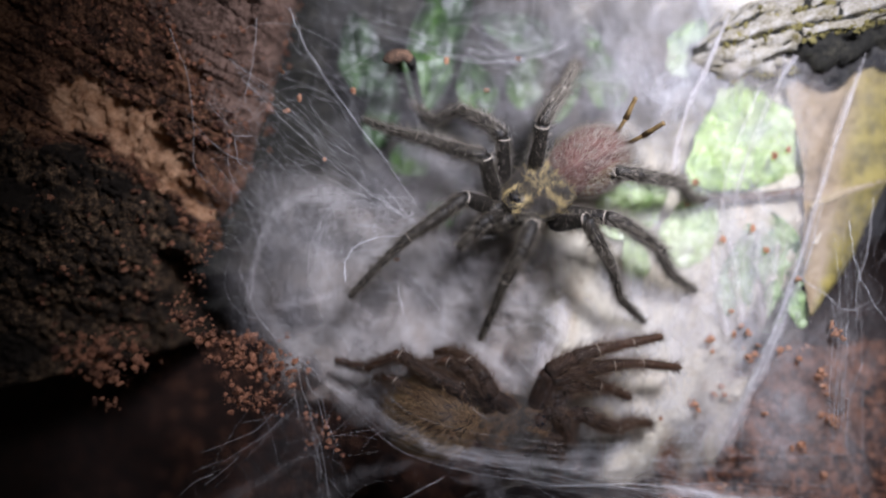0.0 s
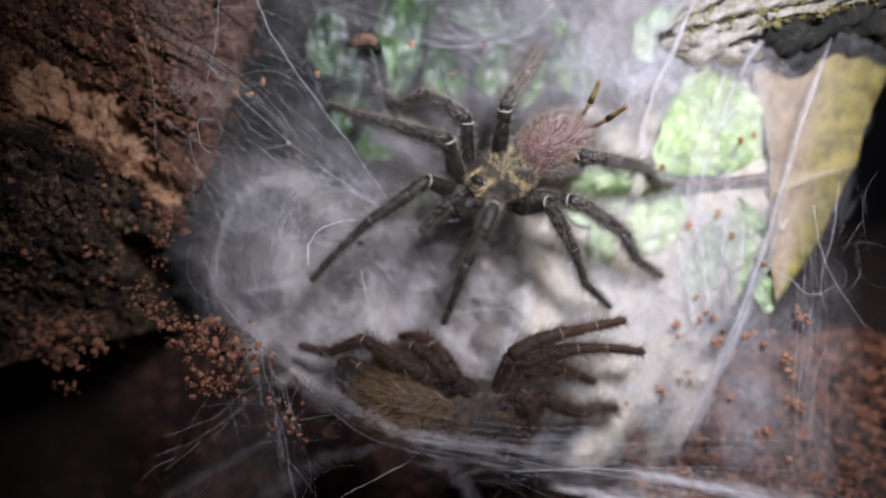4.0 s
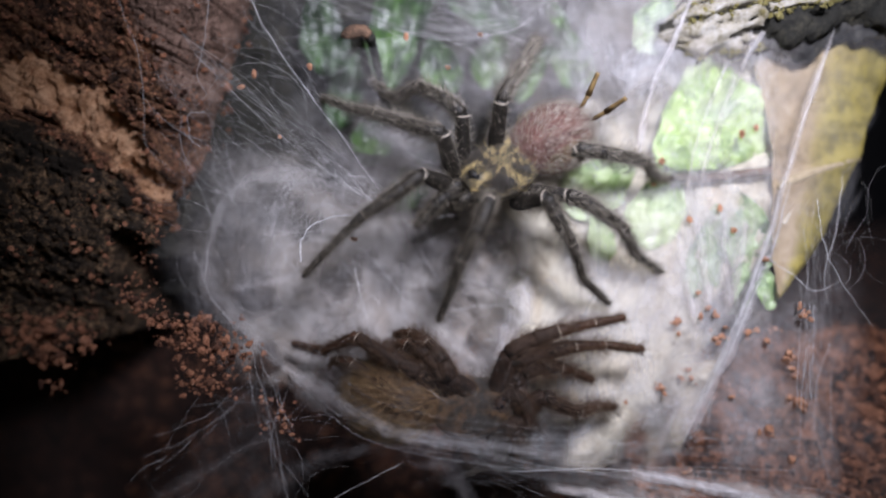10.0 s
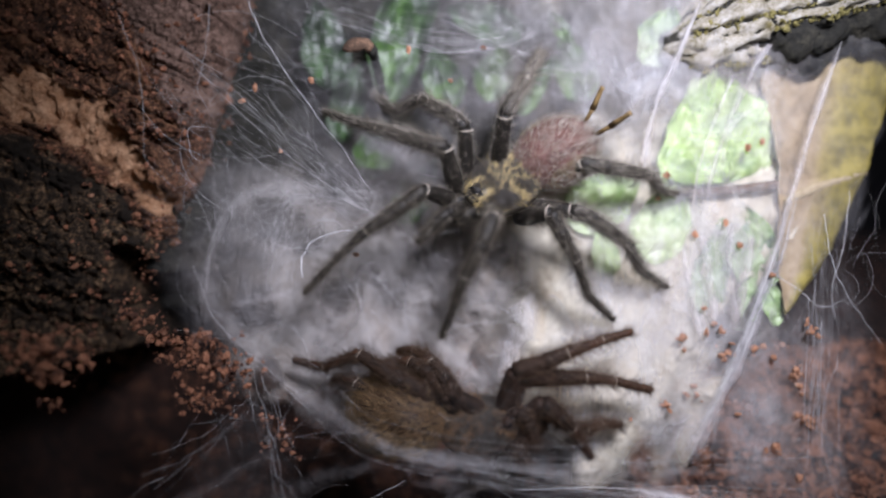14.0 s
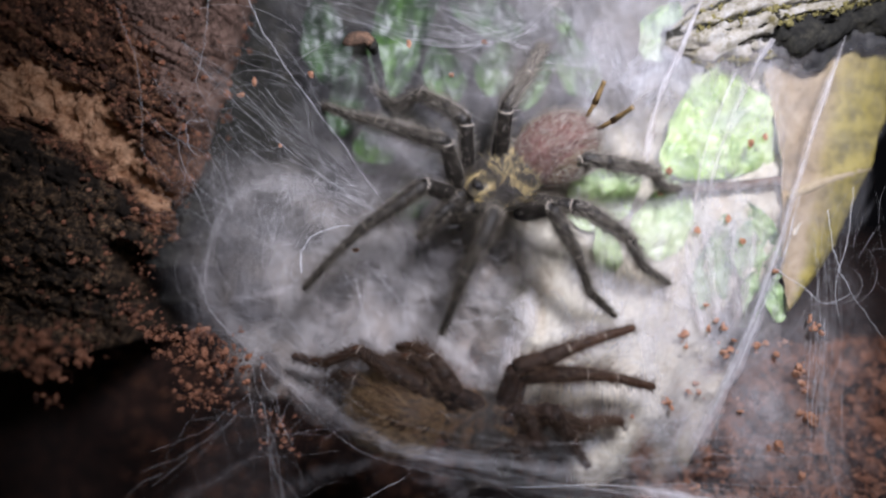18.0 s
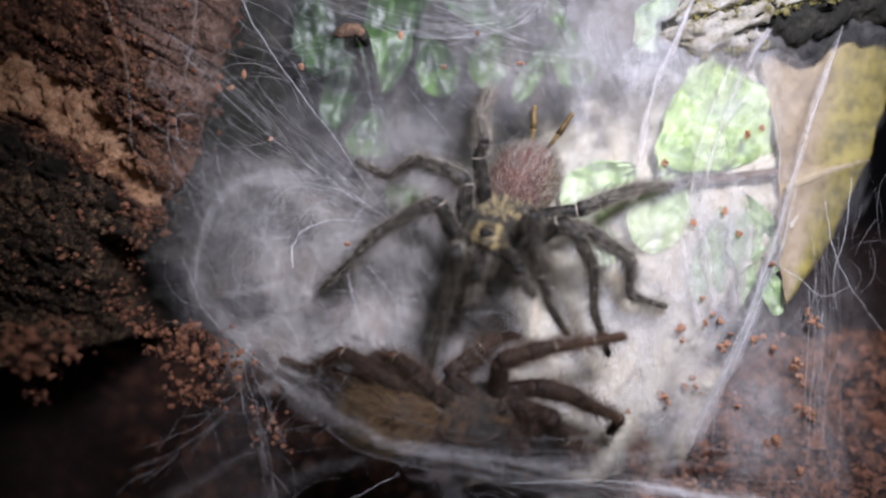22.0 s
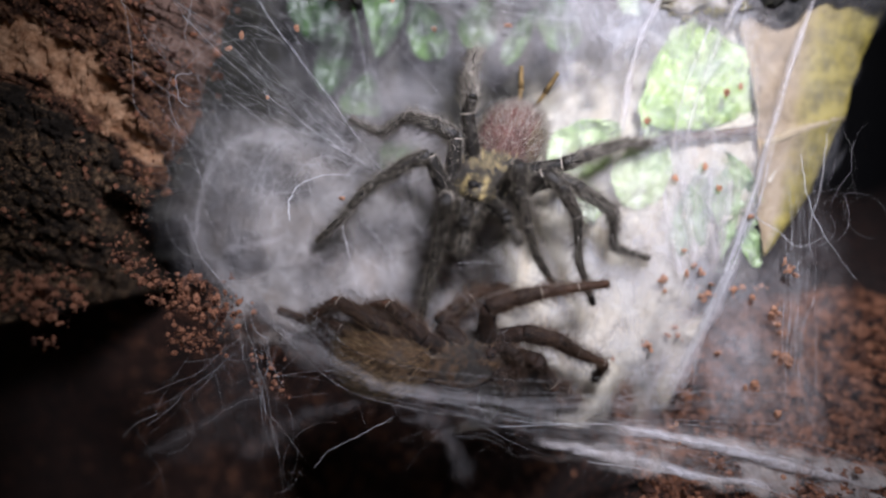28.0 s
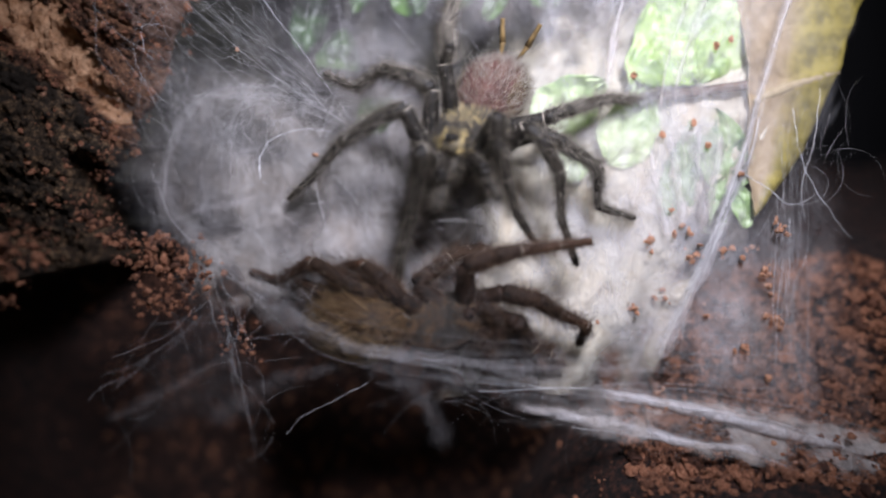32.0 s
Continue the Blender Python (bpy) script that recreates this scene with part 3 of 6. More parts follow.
bark.data.attributes.new("face", "FLOAT", "POINT").data.foreach_set("value", [faced(p) for p in k.v])
bark_middle = DEN.inverted() @ bark.matrix_world.translation * 1000


def bark_scale(name, s, t, w, h, zones, label):
    """One loose flake lifted off the slab, with a torn outline; zones are its tan, crust and face shares."""
    q = random.uniform(0, 90)
    k = Kit()

    def place(u, v):
        x, y = u * 2 - 1, v * 2 - 1
        d = math.hypot(x, y)
        a = math.atan2(y, x)
        if d > 0:
            m = max(abs(x), abs(y)) / d * (1 + 0.3 * noise.noise(Vector((math.cos(a) * 1.6, math.sin(a) * 1.6, q))) + 0.16 * noise.noise(Vector((math.cos(a) * 5, math.sin(a) * 5, q))))
            x, y = x * m, y * m
        p = Vector(bark_place(min(0.99, s + x * w), min(0.99, t + y * h)))
        return p + Vector((0, -0.45 - 0.7 * max(0.0, y + 0.3 * x) + 0.25 * fbm(p, 0.8, 3), 0))

    k.grid(place, 9, 9, 0.7)
    me = k.mesh(name, [BARK], bark_middle)
    for field, val in zip(("flaked", "crust", "face"), zones):
        me.attributes.new(field, "FLOAT", "POINT").data.foreach_set("value", [val] * len(k.v))
    return part(name, me, bark, None, label)


for _ in range(110):
    s, t = random.uniform(0.36, 0.97), random.uniform(0.12, 0.96)
    p = Vector(bark_place(s, t))
    fl, cr, fa = flaked(p), crusted(p), faced(p)
    if fl > 0.8:
        bark_scale("bare_flake", s, t, random.uniform(0.008, 0.02), random.uniform(0.01, 0.022), (1.0, 0.0, 0.0), "curled tan bark flake")
    elif fl < 0.1:
        bark_scale("crust_flake" if cr > 0.5 else "bark_flake", s, t, random.uniform(0.008, 0.026), random.uniform(0.008, 0.024), (0.0, cr, fa), "")

# bark set back beside the slab, its recess shade put into the colour
k = Kit()


def rear_place(s, t):
    p = lerp(lerp((-54.1, 139.0, -5.5), (-40.6, 141.0, -5.5), s), lerp((-40.9, 138.0, 65.4), (-25.9, 143.0, 68.0), s), t)
    return p + Vector((fbm(p, 0.1, 3), 2.2 * fbm(p, 0.12, 5) + 7 * smooth01((s - 0.6) / 0.4) ** 2, fbm(p, 0.13, 3)))


k.grid(rear_place, 60, 130, 9.0)
placed("rear_bark", k, [BARK_BACK], "dark brown bark set back behind the slab, shade put into its colour", "bark")

k = Kit()
for _ in range(4200):
    s, t = random.uniform(0.3, 1), random.uniform(0.05, 0.97)
    p = Vector(bark_place(s, t))
    strip = 1 - abs(faced(p) - 0.35) * 1.6
    if flaked(p) < 0.3 and random.random() < (0.12 if crusted(p) > 0.5 else max(0.1, strip)):
        lump(k, p + Vector((0, -0.1, 0)), random.choice((0.12, 0.18, 0.28, 0.45, 0.7)))
for _ in range(170):
    p = rear_place(random.uniform(0.05, 0.8), random.uniform(0.25, 0.9))
    lump(k, p + Vector((0, -0.2, 0)), random.choice((0.2, 0.3, 0.5, 0.9)))
placed("bark_crumbs", k, [CRUMB], "orange-brown crumbs stuck to the bark", "crumbs", smooth=False, kind="stuff")


# ---- grey cork branch at the top right ----
def branch_place(s, t):
    c = lerp((52.6, 138.0, 40.9), (104.9, 134.0, 50.8), s)
    a = (t - 0.08) * 2 * math.pi
    r = 7.6 + 1.2 * noise.noise(Vector((s * 5, 1, 2))) + 1.6 * fbm((s * 60, math.cos(a) * 8, math.sin(a) * 8), 0.13, 4)
    groove = 1.5 * smooth01((0.12 - abs(noise.noise(Vector((s * 4, math.cos(a) * 3.1, math.sin(a) * 3.1))))) / 0.1)
    # underside swells into a near-black stand-in for the shadow gap below the branch
    r = (r - groove) * (0.35 + 0.65 * smooth01(s * 6)) * (1 + 0.42 * smooth01((s - 0.3) / 0.2) * max(0.0, -math.sin(a)))
    return c + Vector((0.0, -math.cos(a) * r * 0.9, math.sin(a) * r))


k = Kit()
k.grid(branch_place, 90, 60)
branch = placed("cork_branch", k, [BARK_BACK], "grey cork branch with deep dark cracks, underside coloured as shadow, draped in silk", "branch")
axis_a, axis_b = Vector((52.6, 138.0, 40.9)), Vector((104.9, 134.0, 50.8))
# no plates low on the right: the black core there plays the shadow
for i, (s0, s1, t0, t1) in enumerate(((0.0, 0.36, -0.1, 0.075), (0.05, 0.5, 0.085, 0.15), (0.37, 0.74, 0.035, 0.075), (0.52, 1.0, 0.085, 0.155),
                                      (0.76, 1.0, 0.05, 0.078), (0.02, 0.4, 0.165, 0.27), (0.42, 1.0, 0.165, 0.27), (0.1, 0.9, 0.285, 0.42))):
    def plate(u, v):
        e = 0.012 * noise.noise(Vector((u * 6, v * 6, i * 3)))
        ss, tt = s0 + (s1 - s0) * u + e, t0 + (t1 - t0) * v + 0.015 * noise.noise(Vector((u * 7 + i, 4, 1)))
        c = lerp(axis_a, axis_b, ss)
        p = branch_place(ss, tt)
        rim = min(u, v, 1 - u, 1 - v)
        return c + (p - c) * (1.02 + 0.1 * smooth01(rim / 0.12)) + Vector((0, -0.3 * fbm(p, 0.6, 3), 0))
    k = Kit()
    k.grid(plate, 30, 14, 0.9)
    part("bark_plate", k.mesh("bark_plate", [BRANCH], DEN.inverted() @ branch.matrix_world.translation * 1000), branch)


k = Kit()
for _ in range(420):
    s0, t0 = random.choice(((random.uniform(0.02, 0.9), 0.08), (random.uniform(0.36, 0.98), 0.034), (random.uniform(0.05, 0.5), 0.157), (random.uniform(0.1, 0.4), -0.1)))
    p = branch_place(s0, t0 + random.gauss(0, 0.008))
    c = lerp(axis_a, axis_b, s0)
    lump(k, c + (p - c) * 1.08, random.choice((0.15, 0.25, 0.4, 0.55)))
part("lichen", k.mesh("lichen", [LICHEN], DEN.inverted() @ branch.matrix_world.translation * 1000, smooth=False), branch, None, "olive-yellow lichen along the cracks")

# ---- leaves ----
def leaf(name, centre, length, width, turn, tilt, roll, mat, label, cup=0.12, blunt=0.72, wave=0.5, round_=0.75, pucker=0.0, group="leaves in the silk"):
    """A pointed oval blade with a raised midrib; turn is in the bank's plane, degrees from right."""
    m = Matrix.Translation(centre) @ Euler((radians(tilt), radians(-turn), radians(roll))).to_matrix().to_4x4()
    k = Kit()
    k.uv = []
    nx, ny = 30, 22
    ph = random.uniform(0, 6)

    def half(u):
        return width * 0.5 * max(0.02, math.sin(math.pi * u ** blunt)) ** round_ * (1 + 0.05 * math.sin(u * 17 + ph))

    def place(u, v):
        w = (v * 2 - 1)
        rib = 0.3 * math.exp(-(w / 0.12) ** 2) + 0.1 * math.sin((u * 5.2 - abs(w) * 3.2) * 2 * math.pi)
        y = -cup * width * w * w - rib + wave * math.sin(u * 7 + w * 2 + ph) + 1.6 * wave * fbm((u * length, w * width * 0.5, ph * 9), 0.14, 3) + 0.1 * length * (u - 0.5) ** 2
        if pucker:
            lobe = abs(math.sin((u * 2.6 - abs(w) * 1.3) * math.pi + 0.5 * noise.noise(Vector((u * 3, w * 2, ph)))))
            y += pucker * (1.3 * (0.6 - lobe) * smooth01(1.2 - abs(w)) + 1.1 * fbm((u * length, w * width * 0.5, ph), 0.3, 3))
        return m @ Vector(((u - 0.5) * length, y, half(u) * w))

    k.grid(place, nx, ny, 0.35)
    k.uv = [((i % ((nx + 1) * (ny + 1))) % (nx + 1) / nx, (i % ((nx + 1) * (ny + 1))) // (nx + 1) / ny) for i in range(len(k.v))]
    ob = placed(name, k, [mat], label, "leaf", group=group)
    r = Kit()
    r.tube([place(u / 20, 0.5) + Vector((0, -0.15, 0)) for u in range(21)], [0.32 - 0.012 * u for u in range(21)], 6)
    c = DEN.inverted() @ ob.matrix_world.translation * 1000
    part("midrib", r.mesh("midrib", [mat], c), ob)
    return ob


leaf("leaf", (64.8, 137.4, 24.9), 24.5, 27.0, 98, 2, 4, LEAF_BRIGHT, "bright green broad leaf, glare painted in pale blotches, under silk bands", cup=-0.03, blunt=0.44, wave=0.9, round_=0.58, pucker=1.0)
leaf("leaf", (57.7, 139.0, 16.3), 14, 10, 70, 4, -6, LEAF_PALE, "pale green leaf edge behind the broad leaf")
leaf("leaf", (40.6, 138.8, 9.2), 17, 12, 30, 8, -6, LEAF_PALE, "pale green leaf under a film of silk", round_=0.6, pucker=0.7)
leaf("leaf", (52.7, 138.2, 4.5), 18, 12, 60, 5, 6, LEAF_PALE, "pale green leaf under a film of silk", round_=0.6, pucker=0.7)
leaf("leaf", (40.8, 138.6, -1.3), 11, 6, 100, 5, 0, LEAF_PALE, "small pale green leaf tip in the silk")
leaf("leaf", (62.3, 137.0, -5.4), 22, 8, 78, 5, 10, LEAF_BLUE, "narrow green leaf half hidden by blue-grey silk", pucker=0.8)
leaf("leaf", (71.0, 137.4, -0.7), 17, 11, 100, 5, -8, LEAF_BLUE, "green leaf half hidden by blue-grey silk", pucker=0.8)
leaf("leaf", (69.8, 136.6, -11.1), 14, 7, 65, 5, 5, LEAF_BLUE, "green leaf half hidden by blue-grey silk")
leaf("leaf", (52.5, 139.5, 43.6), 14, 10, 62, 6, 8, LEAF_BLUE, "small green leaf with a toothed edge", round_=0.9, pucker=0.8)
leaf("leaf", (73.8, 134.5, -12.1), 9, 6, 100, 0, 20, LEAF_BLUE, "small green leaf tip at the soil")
# leaves at the back, in the greens that carry the shade themselves
leaf("leaf", (-3.2, 146.0, 44.6), 28, 11, 84, 0, 14, LEAF_DIM, "green glossy leaf hanging behind silk", blunt=0.8)
leaf("leaf", (7.4, 145.0, 36.2), 14, 9, 108, 0, -10, LEAF_DIM, "green glossy leaf dim behind silk")
leaf("leaf", (-7.1, 143.0, 20.5), 13, 9, 75, 0, 12, LEAF_DIM, "grey-green leaf under thick silk")
leaf("leaf", (-18.8, 147.0, 44.0), 20, 11, 100, 0, 20, LEAF_SHADE, "green leaf by the bark, shade put into its colour")
leaf("leaf", (-13.4, 148.0, 31.8), 18, 8, 75, 0, 0, LEAF_SHADE, "green leaf with shade put into its colour")
leaf("leaf", (2.2, 148.0, 51.8), 24, 9, 72, 0, -12, LEAF_SHADE, "green leaf with shade put into its colour")
leaf("leaf", (32.1, 140.0, 45.7), 8, 3.6, 125, 0, 0, LEAF_DIM, "narrow green leaf tip in the web")
leaf("leaf", (27.6, 142.0, 34.0), 15, 4.5, 58, 0, 0, LEAF_DIM, "narrow green leaf behind the spider's leg")
leaf("leaf", (18.8, 147.0, 38.0), 13, 9, 70, 0, 10, LEAF_DIM, "green leaf dim behind blue-grey silk")
leaf("leaf", (36.4, 147.0, 39.0), 16, 9, 110, 0, -8, LEAF_DIM, "green leaf dim behind blue-grey silk")
leaf("leaf", (16.7, 149.0, 49.7), 18, 9, 160, 0, 8, LEAF_SHADE, "green leaf behind silk, coloured dark as shade")
leaf("leaf", (1.7, 146.0, 11.6), 16, 8, 60, 0, 0, LEAF_DIM, "grey-green leaf under thick silk")


def dead_leaf():
    """A dry blade lying against the branch: two edges from the tip up, and a folded rib across."""
    left = spline([(75.6, 133.0, -14.0), (75.1, 135.0, -3.1), (75.4, 136.0, 10.6), (75.2, 137.5, 23.5), (73.8, 138.5, 31.9), (73.2, 139.0, 38.8)], 8)
    right = spline([(76.5, 133.0, -14.3), (84.5, 135.0, -5.1), (90.3, 136.0, 3.8), (95.2, 136.0, 15.8), (99.4, 136.0, 27.8), (110.3, 137.0, 47.4)], 8)
    k = Kit()

    def place(u, v):
        m = len(left) - 1
        i = min(int(u * m), m - 1)
        f = u * m - i
        p = lerp(lerp(left[i], left[i + 1], f), lerp(right[i], right[i + 1], f), v)
        fold = 1.3 * math.exp(-((u - 0.36 - 0.22 * v) / 0.035) ** 2) * smooth01(v * 3)
        return p + Vector((0.5 * fbm(p, 0.2, 3), 3.0 * (2 * v - 1) ** 2 * (v - 0.3) + 0.7 * math.sin(u * 11 + v * 3) - fold, 0.5 * fbm(p + Vector((9, 9, 9)), 0.2, 3)))

    k.grid(lambda v, u: place(u, v), 34, 44, 0.4, lambda v, u: smooth01((v - 0.3 + 0.2 * noise.noise(Vector((u * 5, v * 4, 2)))) / 0.45))
    ob = placed("dead_leaf", k, [LEAF_DEAD], "large tan dry leaf with an olive edge", "leaf", field="olive")
    r = Kit()
    r.tube([place(0.36 + 0.22 * v / 16, v / 16) + Vector((0, 0.95, 0)) for v in range(1, 17)], [1.35 - 0.03 * v for v in range(1, 17)], 10)
    part("midrib", r.mesh("midrib", [RIB], DEN.inverted() @ ob.matrix_world.translation * 1000), ob)


dead_leaf()

# dry curled stalk and stem
k = Kit()
k.tube(spline([(-12.2, 130.0, 37.7), (-10.4, 129.6, 38.5), (-7.9, 129.6, 38.9), (-6.3, 130.0, 38.0)], 6), [0.2, 0.5, 0.9, 1.2, 1.4, 1.6, 1.7, 1.8, 1.9, 1.9, 1.8, 1.8, 1.7, 1.7, 1.6, 1.5, 1.4, 1.2, 0.9], 9, 0, True, 0.65)
k.v = [p + Vector((0.25, 0.2, 0.25)) * fbm(p, 0.8, 3) for p in k.v]
stalk = placed("dry_stalk", k, [STICK], "curled brown dry stalk tip hanging in the web", "stalk")
k = Kit()
k.tube(spline([(-6.5, 130.2, 38.2), (-6.2, 136.0, 36.7), (-5.3, 139.0, 32.8), (-4.8, 142.0, 28.0)], 6), [1.0, 1.05] + [1.0 - 0.02 * i for i in range(17)], 9)
k.v = [p + Vector((0.2, 0.2, 0.1)) * fbm(p, 0.6, 3) for p in k.v]
part("stem", k.mesh("stem", [BARK_BACK], DEN.inverted() @ stalk.matrix_world.translation * 1000), stalk, None, "dark withered stem")
k = Kit()
k.tube(spline([(56.9, 137.0, 10.4), (65.4, 136.5, 11.0), (75.5, 136.0, 12.1), (82.3, 138.0, 13.2)], 6), [1.0] * 19, 8)
placed("plant_stem", k, [STICK], "dark thin plant stem between the leaves", "stem")


# ---- silk sheets ----
def sheet(name, corners, bulge, mat, label, fade=(0.12, 0.12, 0.12, 0.12), n=46, rough=0.8, seed=0.0, solid=1.0, holes=()):
    """A hanging sheet between four corners (bottom left, bottom right, top right, top left); bulge in mm towards y."""
    p = [Vector(c) for c in corners]

    def place(s, t):
        q = lerp(lerp(p[0], p[1], s), lerp(p[3], p[2], s), t)
        b = 16 * s * (1 - s) * t * (1 - t)
        return q + Vector((0.5, 1, 0.5)) * rough * fbm(q + Vector((seed, 0, seed)), 0.09, 4) + Vector((0, bulge * b, 0))

    def thick(s, t):
        e = 0.16 * noise.noise(Vector((s * 4 + seed, t * 4, 3))) + 0.06 * noise.noise(Vector((s * 13 + seed, t * 13, 8)))
        f = [smooth01((d + e) / w) if w else 1.0 for d, w in zip((s, t, 1 - s, 1 - t), fade)]
        q = place(s, t)
        for c, r in holes:
            low, soft = (0.12, 0.6) if r < 5.5 else (0.12, 1.1)
            f[0] *= low + (1 - low) * smooth01(((q - Vector(c)).length / r - 0.6 + 0.5 * fbm(q, 0.14, 3)) / soft)
        return solid * f[0] * f[1] * f[2] * f[3]

    k = Kit()
    k.grid(place, n, n, None, thick)
    return placed(name, k, [mat], label, "spider silk", field="thick", group="silk sheets")


sheet("silk_sheet", [(10.2, 135.0, -49.8), (54.2, 132.3, -47.6), (109.6, 142.0, 62.7), (22.6, 146.0, 59.7)], 1.0, MAT, "thick off-white silk sheet spun behind the leaves", (0.3, 0.17, 0.03, 0.02), 70, 2.4, 3.0, 1.0, [((43.7, 144.0, 44.3), 17.0), ((26.1, 144.0, 35.7), 16.0)])
sheet("silk_sheet", [(-36.0, 130.5, -33.0), (33.8, 134.0, -44.6), (36.0, 145.0, 21.0), (-44.0, 136.0, 19.0)], 6.0, DENSE, "thick grey-white silk lining of the burrow", (0.22, 0.22, 0.16, 0.2), 64, 2.4, 11.0, 0.72, [((-28.5, 131.0, -25.6), 5.0), ((-34.6, 133.0, -1.4), 6.0), ((-11.7, 137.0, -10.0), 5.2), ((-27.3, 135.0, 4.3), 5.6), ((15.3, 135.0, -20.1), 4.6), ((-30.4, 134.0, -13.2), 5.0)])
sheet("silk_sheet", [(-44.0, 126.5, -17.9), (27.0, 126.0, -40.0), (27.9, 132.0, 10.3), (-47.0, 126.0, 20.1)], 3.0, FILM, "thin silk film over the burrow's mouth", (0.4, 0.18, 0.35, 0.3), 50, 1.2, 23.0, 0.45)
sheet("silk_sheet", [(19.0, 132.5, -46.0), (76.4, 131.5, -47.3), (92.0, 134.5, 54.9), (35.5, 137.5, 56.3)], 0.5, VEIL, "fine silk veil drawn over the green leaves", (0.15, 0.1, 0.3, 0.02), 50, 0.8, 31.0)
sheet("silk_sheet", [(-31.4, 130.0, 8.9), (21.4, 134.0, 10.4), (46.8, 136.0, 55.4), (-30.7, 131.0, 53.0)], 0.5, VEIL, "fine silk veil before the dark leaves", (0.15, 0.15, 0.15, 0.02), 50, 0.8, 37.0, 0.17)
sheet("silk_sheet", [(1.4, 122.0, -45.7), (93.2, 124.0, -59.5), (98.8, 132.0, -43.1), (3.4, 126.0, -39.7)], -1.0, FILM, "grey silk sheet stretched low across the burrow", (0.12, 0.6, 0.03, 0.5), 60, 1.3, 41.0, 0.16)
sheet("silk_sheet", [(-18.4, 121.0, -38.5), (38.6, 122.0, -44.9), (27.9, 119.0, -26.9), (-14.3, 121.0, -22.3)], -1.5, FILM, "thin silk film veiling the crouching spider", (0.25, 0.2, 0.3, 0.35), 46, 0.8, 61.0, 0.035)
sheet("silk_sheet", [(-47.9, 119.0, -52.1), (-15.4, 121.0, -51.0), (-22.4, 125.0, -30.6), (-32.8, 124.0, -26.1)], 0.5, FILM, "thin ragged silk film hanging at the burrow's foot", (0.3, 0.2, 0.3, 0.2), 40, 0.8, 67.0, 0.1)
sheet("silk_sheet", [(24.5, 122.0, -51.7), (95.3, 124.0, -64.3), (100.4, 131.0, -55.3), (24.3, 128.0, -41.5)], 1.0, DENSE, "white silk mat with torn holes on the soil", (0.45, 0.3, 0.02, 0.3), 56, 1.8, 47.0, 1.0, [((57.0, 127.0, -54.2), 5.0), ((63.5, 127.0, -55.4), 4.0), ((38.4, 127.0, -47.4), 3.0), ((81.1, 127.0, -57.2), 3.0)])
sheet("silk_sheet", [(5.6, 136.0, 18.6), (51.4, 136.0, 18.7), (60.6, 136.0, 55.4), (1.0, 136.0, 55.3)], 0.5, FILM, "blue-grey silk sheet over the upper leaves", (0.3, 0.4, 0.25, 0.02), 50, 1.0, 71.0, 0.7)
sheet("silk_sheet", [(56.0, 130.0, -52.0), (99.0, 128.0, -54.0), (90.0, 131.0, 2.0), (66.0, 134.0, -4.0)], 0.5, FILM, "thin silk veil hanging before the soil bank", (0.3, 0.15, 0.4, 0.4), 44, 1.2, 53.0, 0.6)


sheet("silk_sheet", [(73.4, 131.0, -12.9), (87.2, 131.0, -5.2), (105.3, 131.5, 45.7), (65.0, 133.0, 51.8)], 0.4, VEIL, "fine silk veil over the dry leaf and the branch", (0.12, 0.2, 0.1, 0.02), 44, 0.8, 83.0, 0.22)
sheet("silk_sheet", [(53.4, 132.0, 28.0), (82.0, 131.5, 34.6), (83.1, 131.5, 46.8), (53.6, 132.5, 44.9)], 0.4, FILM, "thin silk wrapped over the branch", (0.2, 0.3, 0.45, 0.2), 40, 0.8, 91.0, 0.6)


sheet("silk_sheet", [(32.8, 134.5, -24.6), (74.2, 133.5, -23.2), (76.7, 134.0, 10.5), (34.3, 136.5, 14.2)], 0.3, DENSE, "patchy cream silk laid over the green leaves", (0.2, 0.2, 0.2, 0.3), 50, 0.7, 103.0, 0.36)


sheet("silk_sheet", [(-47.1, 124.0, -18.7), (-19.5, 126.0, -23.1), (-11.2, 126.5, 13.9), (-45.1, 124.0, 21.9)], 0.5, FILM, "thin silk haze spread from the tube onto the bark", (0.45, 0.3, 0.4, 0.4), 44, 0.8, 113.0, 0.5)


sheet("silk_sheet", [(-18.1, 129.0, 8.3), (15.7, 133.0, 8.7), (17.0, 136.0, 40.4), (-23.2, 132.0, 34.6)], 0.4, FILM, "thin grey silk film before the dim leaves", (0.3, 0.25, 0.3, 0.3), 44, 0.8, 127.0, 0.26)


sheet("silk_sheet", [(-15.0, 133.0, 4.2), (14.8, 136.0, 5.5), (12.0, 138.0, 27.1), (-13.7, 135.0, 25.9)], 0.3, FILM, "hazy grey silk behind the spider's legs", (0.3, 0.3, 0.3, 0.35), 40, 0.8, 139.0, 0.7)


# ---- silk threads ----
def thread(pts, r, label="single white silk thread", taper=0.6, wob=0.25, mat=None):
    k = Kit()
    path = spline(pts, 10)
    q = random.uniform(0, 50)
    path = [p + Vector((fbm((i * 0.35, q, 0), 0.6), fbm((i * 0.35, q, 5), 0.6), fbm((i * 0.35, q, 9), 0.6))) * wob for i, p in enumerate(path)]
    n = len(path) - 1
    k.tube(path, [0.62 * r * (1 - taper * i / n) * (1 + 0.35 * noise.noise(Vector((i * 0.4, q, 1)))) for i in range(n + 1)], 5)
    return placed("silk_thread", k, [mat or FINE], label, "spider silk", group="silk threads")


thread([(-30.6, 129.0, 47.8), (-28.3, 129.5, 42.0), (-24.8, 129.5, 36.1), (-17.6, 129.0, 25.6), (-10.4, 128.0, 16.3), (-3.6, 127.5, 6.4)], 0.1, "taut white silk guy line", 0.75, mat=THREAD)
